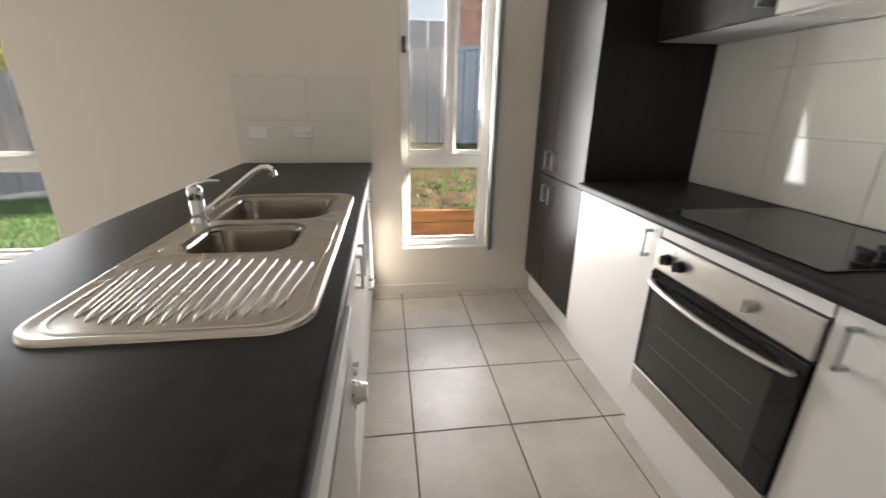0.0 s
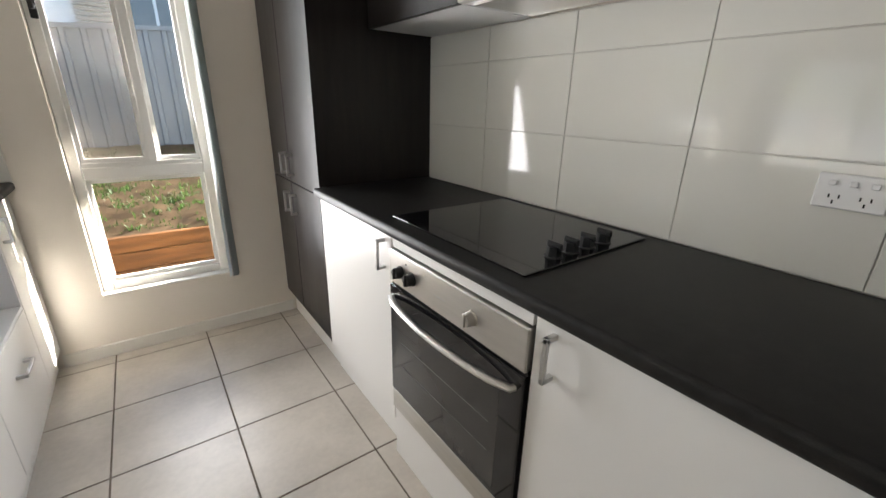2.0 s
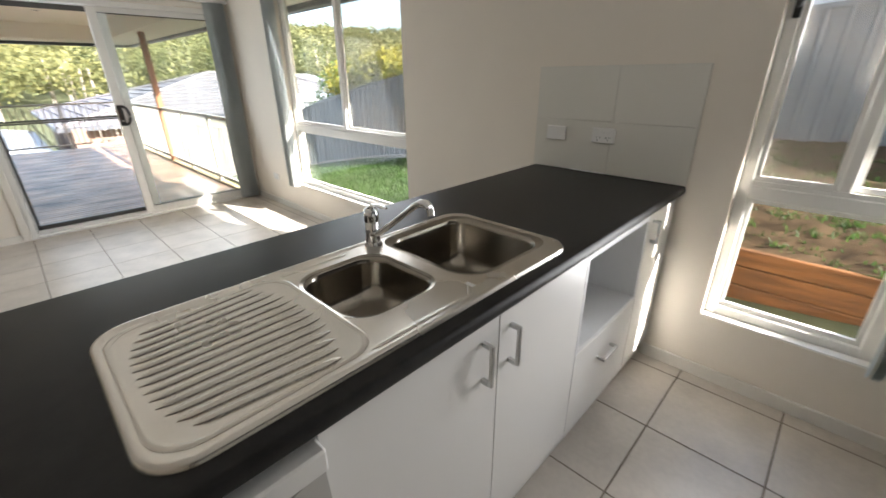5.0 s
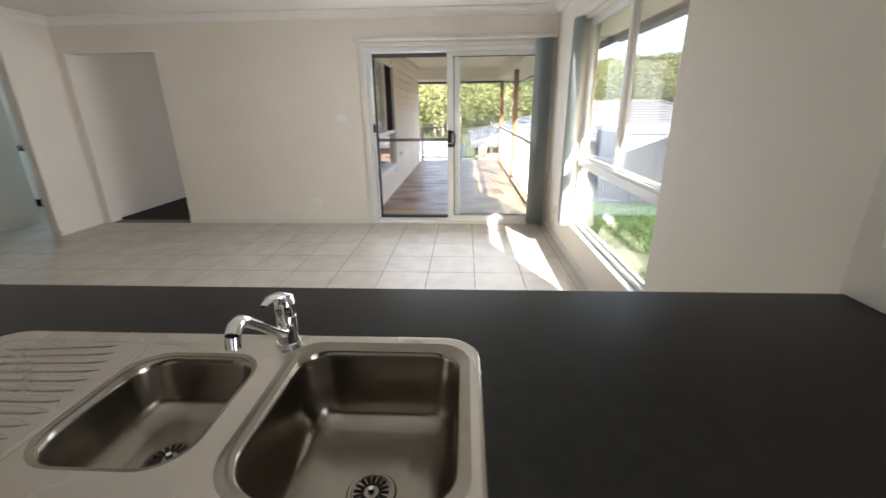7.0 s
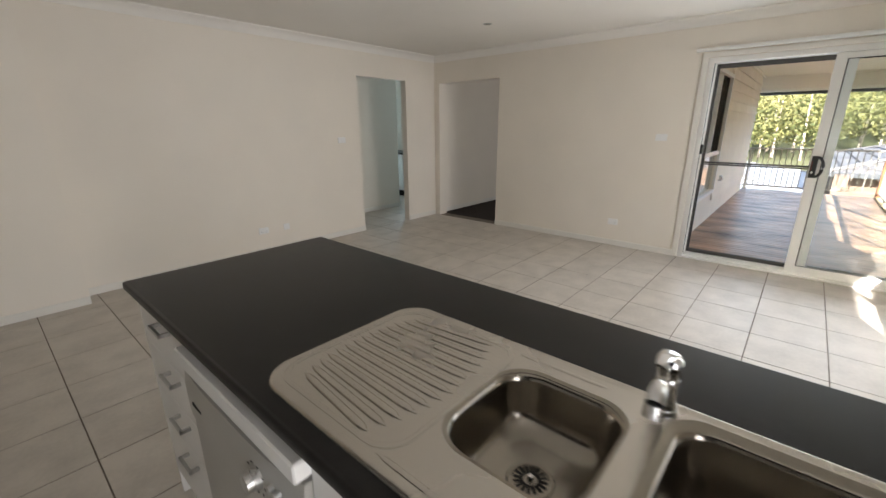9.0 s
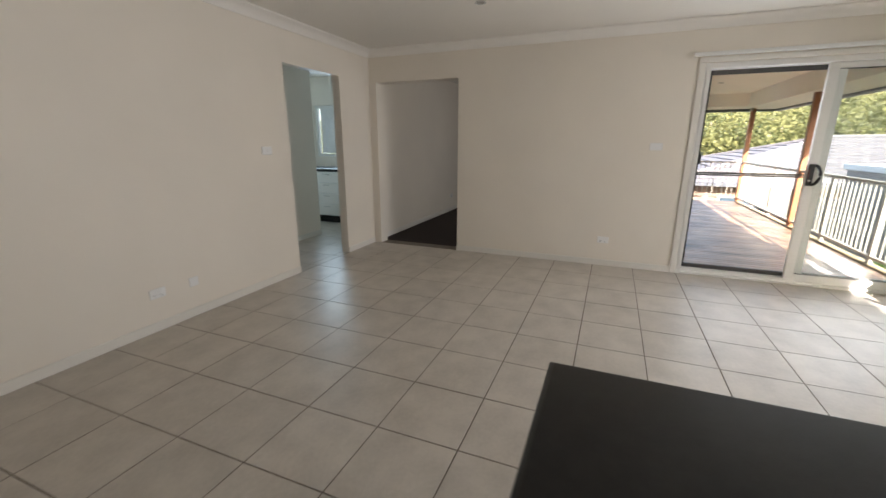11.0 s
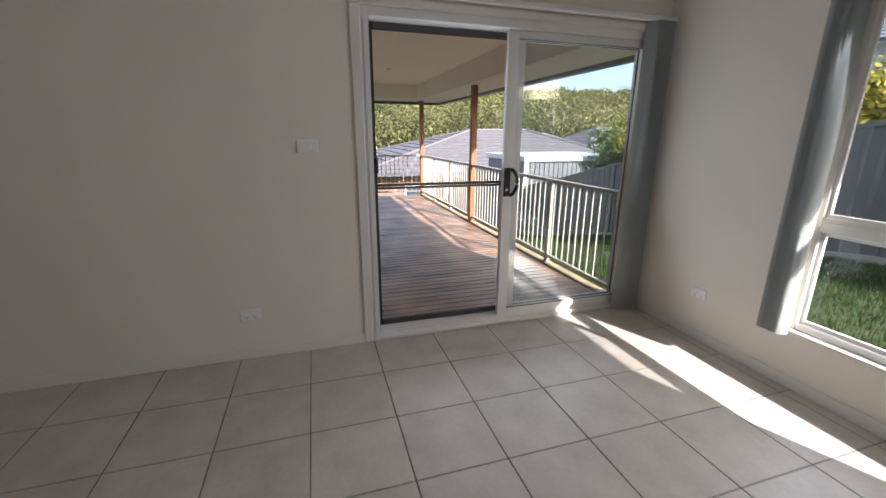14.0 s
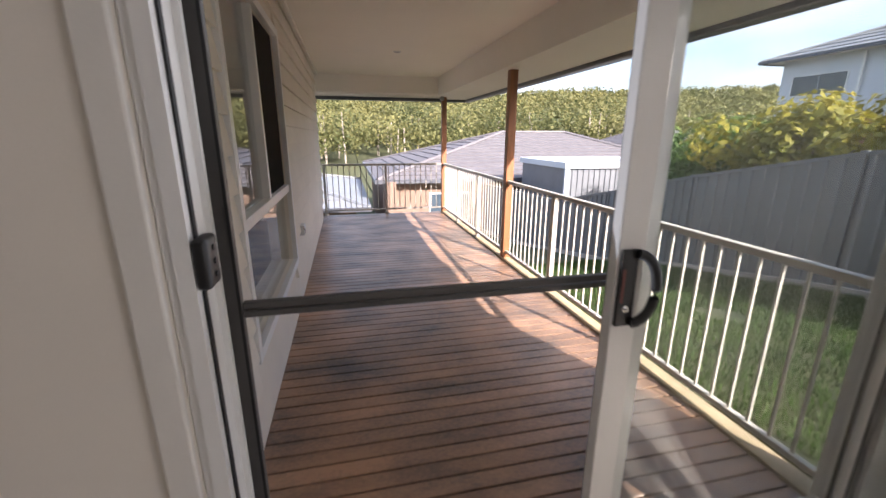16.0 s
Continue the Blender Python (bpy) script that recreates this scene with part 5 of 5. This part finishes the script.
CZ = 2.42
structure("deck_ceiling", bx(-13.35, -6.562, WY, -0.13, CZ, CZ + 0.08), SOFFIT, "flat pale painted deck ceiling", "ceiling")
structure("deck_beam", bx(-13.50, -6.562, -0.13, 0.09, 2.10, CZ + 0.08), SOFFIT, "boxed-in pale beam over the railing", "beam")
structure("deck_end_beam", bx(-13.50, -13.35, WY - 0.2, -0.131, 2.135, CZ + 0.08), SOFFIT, "boxed-in pale beam at the deck end", "beam")
structure("deck_ceiling_trim", bx(-13.349, -6.57, WY + 0.035, WY + 0.06, CZ - 0.03, CZ - 0.001), TRIM, "small painted cover strip under the deck ceiling", "trim")
structure("eave_soffit", bx(-14.0, -6.5, 0.091, 0.57, 2.105, 2.125), SOFFIT, "pale eave lining outside the posts", "soffit")
structure("eave_soffit_house", bx(-6.499, 1.0, 0.136, 0.62, 2.125, 2.145), SOFFIT, "pale eave lining over the windows", "soffit")
structure("eave_soffit_end", bx(-14.0, -13.501, -2.5, 0.09, 2.12, 2.14), SOFFIT, "pale eave lining at the deck end", "soffit")
structure("gutter", bx(-14.1, -6.5, 0.571, 0.68, 2.06, 2.19, bev=0.01), FASCIA, "dark metal gutter along the deck eave", "gutter")
structure("gutter_house", bx(-6.499, 1.0, 0.621, 0.74, 2.06, 2.19, bev=0.01), FASCIA, "dark metal gutter along the house eave", "gutter")
structure("gutter_end", bx(-14.12, -14.001, -2.6, 0.57, 2.06, 2.19, bev=0.01), FASCIA, "dark metal gutter at the deck end", "gutter")
structure("roof", box(bx(-14.0, 1.0, -5.95, 0.57, 2.62, 2.72), -8.1, 1.0, -9.2, -5.951, 2.62, 2.72), FASCIA, "low dark metal house roof", "roof")
structure("roof_edge", bx(-14.0, 1.0, 0.53, 0.57, 2.19, 2.62), FASCIA, "dark fascia closing the eave", "fascia")
dl2 = thing("deck_downlight", (-11.0, -1.15, CZ), "small round downlight in the deck ceiling", "downlight")
part("trim_ring", cyl(bmesh.new(), (-11.2, -1.13, CZ - 0.008), (-11.2, -1.13, CZ - 0.0005), 0.045, 0.052, 24), SATIN, dl2, smooth=True)
part("lens", cyl(bmesh.new(), (-11.2, -1.13, CZ - 0.010), (-11.2, -1.13, CZ - 0.0085), 0.035, n=24), LAMPG, dl2)
sp_ = thing("floodlight", (-13.3, -0.08, 2.07), "small grey sensor floodlight under the beam", "light")
part("body", bx(-13.40, -13.32, -0.09, -0.02, 2.03, 2.0995, bev=0.008), RAILD, sp_)


# ---- outside: neighbouring houses ----
def house(name, x0, x1, ya, yb, zg, ze, zr, ridge, roof_m, wall_m, label, over=0.5, courses=14, wins=(), group="", trim_m=None):
    """A hip-roofed house; ridge = (x, y, x, y)."""
    h = thing(name, ((x0 + x1) / 2, (ya + yb) / 2, zg), label, "house", group)
    part("wall", bx(x0, x1, ya, yb, zg, ze), wall_m, h)
    ex0, ex1, ey0, ey1 = x0 - over, x1 + over, ya - over, yb + over
    rx0, ry0, rx1, ry1 = ridge
    A = [Vector(p) for p in ((ex0, ey0, ze), (ex1, ey0, ze), (ex1, ey1, ze), (ex0, ey1, ze))]
    R0, R1 = Vector((rx0, ry0, zr)), Vector((rx1, ry1, zr))
    if abs(rx1 - rx0) > abs(ry1 - ry0):
        quads = [(A[0], A[1], R1, R0), (A[2], A[3], R0, R1), (A[1], A[2], R1, R1), (A[3], A[0], R0, R0)]
    else:
        quads = [(A[1], A[2], R1, R0), (A[3], A[0], R0, R1), (A[0], A[1], R0, R0), (A[2], A[3], R1, R1)]
    bm = bmesh.new()
    for p, q, r_, s in quads:
        nrm = (q - p).cross(s - p).normalized()
        nrm = nrm if nrm.z > 0 else -nrm
        for k in range(courses):
            f0, f1 = k / courses, (k + 1) / courses
            a, b, c, d = p.lerp(s, f0), q.lerp(r_, f0), q.lerp(r_, f1), p.lerp(s, f1)
            up = nrm * 0.04
            v = [bm.verts.new(t) for t in (a + up, b + up, c, d)]
            if (v[2].co - v[3].co).length < 1e-4:
                bm.faces.new(v[:3])
            else:
                bm.faces.new(v)
            w = [bm.verts.new(t) for t in (a, b, b + up, a + up)]
            bm.faces.new(w)
    roof = part("roof", bm, roof_m, h)
    for p, s in ((A[0], R0), (A[1], R0 if abs(rx1 - rx0) <= abs(ry1 - ry0) else R1), (A[2], R1), (A[3], R1 if abs(rx1 - rx0) <= abs(ry1 - ry0) else R0), (R0, R1)):
        part("ridge_cap", tube(bmesh.new(), [p + Vector((0, 0, 0.03)), s + Vector((0, 0, 0.05))], 0.09, 6), roof_m, roof)
    bm = bmesh.new()
    box(bm, ex0 - 0.08, ex1 + 0.08, ey0 - 0.08, ey0, ze - 0.12, ze + 0.04)
    box(bm, ex0 - 0.08, ex1 + 0.08, ey1, ey1 + 0.08, ze - 0.12, ze + 0.04)
    box(bm, ex0 - 0.08, ex0, ey0, ey1, ze - 0.12, ze + 0.04)
    box(bm, ex1, ex1 + 0.08, ey0, ey1, ze - 0.12, ze + 0.04)
    part("gutter", bm, trim_m or FASCIA, h)
    part("eave_lining", bx(ex0, ex1, ey0, ey1, ze - 0.06, ze - 0.04), SOFFIT, h)
    for side, a, b, c, d in wins:
        e = 0.06
        if side == "s":
            fr = part("window", box(box(box(bx(a, a + e, ya - 0.05, ya - 0.001, c, d), b - e, b, ya - 0.05, ya - 0.001, c, d), a + e, b - e, ya - 0.05, ya - 0.001, c, c + e), a + e, b - e, ya - 0.05, ya - 0.001, d - e, d), ALU, h)
            part("pane", bx(a + e, (a + b) / 2 - 0.03, ya - 0.03, ya - 0.002, c + e, d - e), WINDARK, fr)
            part("pane", bx((a + b) / 2 + 0.03, b - e, ya - 0.03, ya - 0.002, c + e, d - e), WINDARK, fr)
        else:
            fr = part("window", box(box(box(bx(x1 + 0.001, x1 + 0.05, a, a + e, c, d), x1 + 0.001, x1 + 0.05, b - e, b, c, d), x1 + 0.001, x1 + 0.05, a + e, b - e, c, c + e), x1 + 0.001, x1 + 0.05, a + e, b - e, d - e, d), ALU, h)
            part("pane", bx(x1 + 0.002, x1 + 0.03, a + e, (a + b) / 2 - 0.03, c + e, d - e), WINDARK, fr)
            part("pane", bx(x1 + 0.002, x1 + 0.03, (a + b) / 2 + 0.03, b - e, c + e, d - e), WINDARK, fr)
    return h


house("neighbour_house", -34.0, -22.6, -0.2, 15.5, -3.4, -0.32, 1.62, (-28.2, 6.9, -28.2, 10.7), ROOFT, RENDERW, "single-storey house with a grey tiled hip roof", wins=(("e", 1.5, 3.3, -2.2, -0.9), ("e", 6, 7.8, -2.2, -0.9)))
house("neighbour_house", -31.0, -21.2, -15.0, -1.6, -3.6, -1.15, -0.05, (-26.0, -10.5, -26.0, -6.0), ROOFM, RENDERW, "single-storey house with a pale steel roof below the deck", courses=6, wins=(("e", -5, -3.2, -2.9, -1.7),))
house("neighbour_house", -48.0, -40.0, 24.0, 36.0, -2.6, 0.2, 2.2, (-44, 28, -44, 32), ROOFT, CLADW, "distant house with a grey hip roof", courses=10, wins=(("e", 26, 28, -1.6, -0.4), ("e", 30, 32, -1.6, -0.4)))
house("neighbour_house", -62.0, -52.0, 20.0, 34.0, -3, -0.4, 1.6, (-57, 25, -57, 29), ROOFM, CLADW, "far house with a pale roof among trees", courses=8)
wh = house("white_house", -24.6, -8.0, 21.4, 32.0, -0.5, 5.35, 7.6, (-19, 26.7, -13, 26.7), ROOFM, CLADW, "two-storey white clad house with a pale steel roof", over=0.75, courses=8,
           wins=(("s", -24.0, -21.4, 3.45, 4.5), ("s", -19.6, -17.4, 3.4, 4.6), ("s", -15.2, -13.2, 3.4, 4.6), ("s", -11.6, -9.8, 3.4, 4.6)))
part("brick_base", bx(-24.65, -7.95, 21.33, 32.05, -0.5, 2.35), BRICK, wh, "red brick lower storey")
part("downpipe", bx(-20.9, -20.8, 21.22, 21.32, 2.0, 5.2), ALU, wh)
part("aerial", box(tube(bmesh.new(), [(-19, 26.7, 7.6), (-19, 26.7, 9.3)], 0.03, 6), -19.02, -18.98, 26.2, 27.2, 9.0, 9.05), RAILD, wh)
nb = house("brick_house", -7.0, 6.0, 9.5, 20.0, 0.3, 4.6, 6.6, (-3, 14.7, 2, 14.7), ROOFT, CLADW, "pale clad neighbouring house with dark shutters", over=0.5, courses=8, wins=(("s", -0.9, 0.2, 1.9, 3.4),))
for k in range(16):
    part("louvre", bx(-1.75, -1.02, 9.43, 9.49, 1.9 + 0.09 * k, 1.955 + 0.09 * k), RAILD, nb)
part("brick_pier", bx(0.5, 1.1, 9.40, 9.499, 0.3, 4.5), BRICK, nb, "red brick pier")
for yy in (-0.35, 3.2):
    vp = tagged(part("veranda_column", bx(-22.35, -21.95, yy, yy + 0.4, -3.4, -0.36), RENDERW), "brown rendered veranda column of the neighbouring house", "column", "veranda columns")
sh = thing("shed", (-18.4, 6.6, -2.0), "dark steel shed with white trim behind the fence", "shed")
part("wall", bx(-21.0, -17.6, 5.0, 9.2, -2.4, 0.42), FENCE, sh)
part("roof", bx(-21.1, -17.5, 4.9, 9.3, 0.42, 0.62, bev=0.01), CLADW, sh, "white roof edge")
part("corner_trim", box(bx(-17.64, -17.56, 4.95, 5.1, -2.4, 0.42), -17.64, -17.56, 9.1, 9.25, -2.4, 0.42), CLADW, sh)
for k in range(20):
    part("rib", bx(-17.6, -17.57, 5.2 + 0.2 * k, 5.23 + 0.2 * k, -2.4, 0.40), FENCE, sh)


# ---- outside: trees ----
def leaf_cloud(vs, fs, centre, radius, n, size, rng):
    for _ in range(n):
        d = Vector((rng.gauss(0, 1), rng.gauss(0, 1), rng.gauss(0, 1))).normalized() * radius * rng.uniform(0.55, 1.0)
        p = centre + Vector((d.x, d.y, d.z * 0.8))
        nrm = (d.normalized() + Vector((rng.uniform(-0.7, 0.7), rng.uniform(-0.7, 0.7), rng.uniform(-0.2, 0.9)))).normalized()
        u = nrm.orthogonal().normalized()
        a = rng.uniform(0, 6.28)
        u = (Matrix.Rotation(a, 3, nrm) @ u) * size * rng.uniform(0.6, 1.3)
        v = nrm.cross(u).normalized() * size * rng.uniform(0.4, 0.9)
        i = len(vs)
        vs += [tuple(p - u), tuple(p - v * 0.8), tuple(p + u), tuple(p + v)]
        fs.append((i, i + 1, i + 2, i + 3))


def from_lists(name, vs, fs, material, parent=None):
    me = bpy.data.meshes.new(name)
    me.from_pydata(vs, [], fs)
    me.materials.append(material)
    ob = new(name, me)
    if parent:
        ob.parent = parent
        ob.matrix_parent_inverse = parent.matrix_basis.inverted()
    return ob


def shrub(name, at, top, spread_, n, size, material, label, seed):
    rng = random.Random(seed)
    x, y = at
    zg = ground_z(x, y)
    t = thing(name, (x, y, zg), label, "tree")
    bm = bmesh.new()
    fork = Vector((x, y, zg + (top - zg) * 0.35))
    tube(bm, [(x, y, zg - 0.2), (x + 0.05, y, zg + (top - zg) * 0.2), fork], [0.09, 0.07, 0.05], 7)
    vs, fs = [], []
    for k in range(13):
        a = rng.uniform(0, 6.28)
        rr = spread_ * rng.uniform(0.15, 0.85)
        tip = Vector((x + rr * math.cos(a), y + rr * math.sin(a), zg + (top - zg) * rng.uniform(0.5, 0.86)))
        tube(bm, [fork, fork.lerp(tip, 0.5) + Vector((0, 0, 0.1)), tip], [0.04, 0.025, 0.01], 5)
        leaf_cloud(vs, fs, tip, spread_ * rng.uniform(0.28, 0.5), n // 13, size, rng)
    part("trunk", bm, BARKD, t, smooth=True)
    from_lists("crown", vs, fs, material, t)
    return t


shrub("garden_tree", (-13.6, 6.6), 1.9, 1.7, 4200, 0.075, LEAFG, "green leafy shrub behind the fence", 3)
shrub("garden_tree", (-11.4, 6.2), 2.25, 1.7, 4600, 0.075, LEAFY, "yellow-green leafy shrub behind the fence", 4)
shrub("garden_tree", (-9.3, 6.9), 2.9, 1.7, 4600, 0.08, LEAFY, "golden leafed tree behind the fence", 6)
shrub("garden_tree", (-16.6, 9.5), 1.9, 2.4, 4200, 0.11, LEAFG, "dark green shrub behind the fence", 8)
shrub("garden_tree", (-5.2, 7.8), 3.6, 1.6, 4000, 0.10, LEAFG, "green tree beside the neighbouring house", 9)
cy = thing("cypress_tree", (-9.2, 13.0, 0), "slim dark green cypress beside the white house", "tree")
rng = random.Random(2)
vs, fs = [], []
for k in range(22):
    leaf_cloud(vs, fs, Vector((-9.2, 13.0, 0.4 + 0.2 * k)), 0.42 * (1 - (k / 24) ** 2) + 0.05, 130, 0.06, rng)
from_lists("crown", vs, fs, LEAFG, cy)
part("trunk", tube(bmesh.new(), [(-9.2, 13, -0.3), (-9.2, 13, 3.5)], [0.08, 0.03], 7), BARKD, cy)

rng = random.Random(21)
vs, fs = [], []
tv = bmesh.new()
for k in range(3000):
    a = radians(rng.uniform(-24, 72))
    r = 66 + 190 * rng.random() ** 0.75
    x, y = -6 - r * math.cos(a), -2 + r * math.sin(a)
    zg = ground_z(x, y)
    h = rng.uniform(5.5, 9.5) if r > 110 else rng.uniform(6.5, 11.0)
    cw = h * rng.uniform(0.27, 0.42)
    sz = 0.20 + r * 0.0020
    for j in range(5 if r < 150 else 4):
        c = Vector((x + rng.gauss(0, cw * 0.55), y + rng.gauss(0, cw * 0.55), zg + h * rng.uniform(0.34, 0.92)))
        leaf_cloud(vs, fs, c, cw * rng.uniform(0.55, 0.95), 30 if r < 150 else 20, sz, rng)
    if r < 108 and k % 3 == 0:
        tube(tv, [(x, y, zg - 0.5), (x + rng.uniform(-0.4, 0.4), y + rng.uniform(-0.4, 0.4), zg + h * 0.85)], [0.20, 0.08], 5)
tagged(from_lists("forest_canopy", vs, fs, LEAF), "dense olive green eucalypt forest covering the hills", "forest", kind="stuff")
tagged(part("forest_trunks", tv, BARK), "pale slender eucalypt trunks at the forest edge", "forest", kind="stuff")

# ---- pieces of floors and deck ----
floor = structure("floor", bx(-6.56, 0.0, YL, 0.0, -0.12, -0.0035), GROUT, "beige ceramic floor tiles with brown grout lines", "floor")
hall_floor = structure("hall_floor", bx(-7.95, -4.2, -8.7, YL - 0.0005, -0.12, -0.0035), GROUT, "beige ceramic hall floor tiles", "floor")
G = 0.0029
tile_cache = {}


def floor_tile(x0, x1, y0, y1, parent):
    w, d = round(x1 - x0, 3), round(y1 - y0, 3)
    if w < 0.03 or d < 0.03:
        return
    if (w, d) not in tile_cache:
        tile_cache[(w, d)] = mesh_of("floor_tile", bx(G, w - G, G, d - G, -0.003, 0.0, bev=0.0012), TILE)
    piece("tile", tile_cache[(w, d)], (x0, y0, 0.0), parent)


i0 = math.floor((-6.388 - GX) / P)
j0 = math.floor((YL - GY) / P)
for i in range(i0, 4):
    for j in range(j0, 4):
        x0, x1 = max(-6.388, GX + P * i), min(-0.002, GX + P * (i + 1))
        ya, yb = max(YL + 0.002, GY + P * j), min(-0.002, GY + P * (j + 1))
        if x1 - x0 < 0.03 or yb - ya < 0.03:
            continue
        if x0 > -2.25 and x1 < -1.70 and ya > -2.9:       # under the island
            continue
        if x0 > -0.53 and ya > -2.54:
            continue
        floor_tile(x0, x1, ya, yb, floor)
for i in range(math.floor((-7.3 - GX) / P), math.ceil((-4.3 - GX) / P)):
    xa_, xb_ = GX + P * i, GX + P * (i + 1)
    # threshold strip inside the doorway
    if min(-4.902, xb_) - max(-5.773, xa_) > 0.03:
        floor_tile(max(-5.773, xa_), min(-4.902, xb_), YL - 0.101, YL - 0.002, hall_floor)
    for j in range(math.floor((-8.0 - GY) / P), math.ceil((YL - GY) / P)):
        x0, x1 = max(-7.33, xa_), min(-4.32, xb_)
        ya, yb = max(-8.59, GY + P * j), min(YL - 0.102, GY + P * (j + 1))
        if ya < -6.79:
            x1 = min(x1, -6.502) if yb <= -6.8 else x1
        if x1 - x0 < 0.03 or yb - ya < 0.03:
            continue
        floor_tile(x0, x1, ya, yb, hall_floor)
structure("door_sill_strip", bx(-6.56, -6.392, SD[0], SD[1], -0.004, 0.001), ALU, "white sill under the sliding door", "sill")
BW = 0.0930
meshes = []
for k in range(3):
    bm = bx(-0.0416, 0.0416, WY + 0.001, -0.057, -0.022, 0.0, bev=0.0025)
    meshes.append(mesh_of("deck_board", bm, DECKWOOD))
x = -6.62
k = 0
while x > -13.42:
    piece("board", meshes[k % 3], (x, 0, DZ - 0.0004 * (k % 4)), deck)
    x -= BW
    k += 1
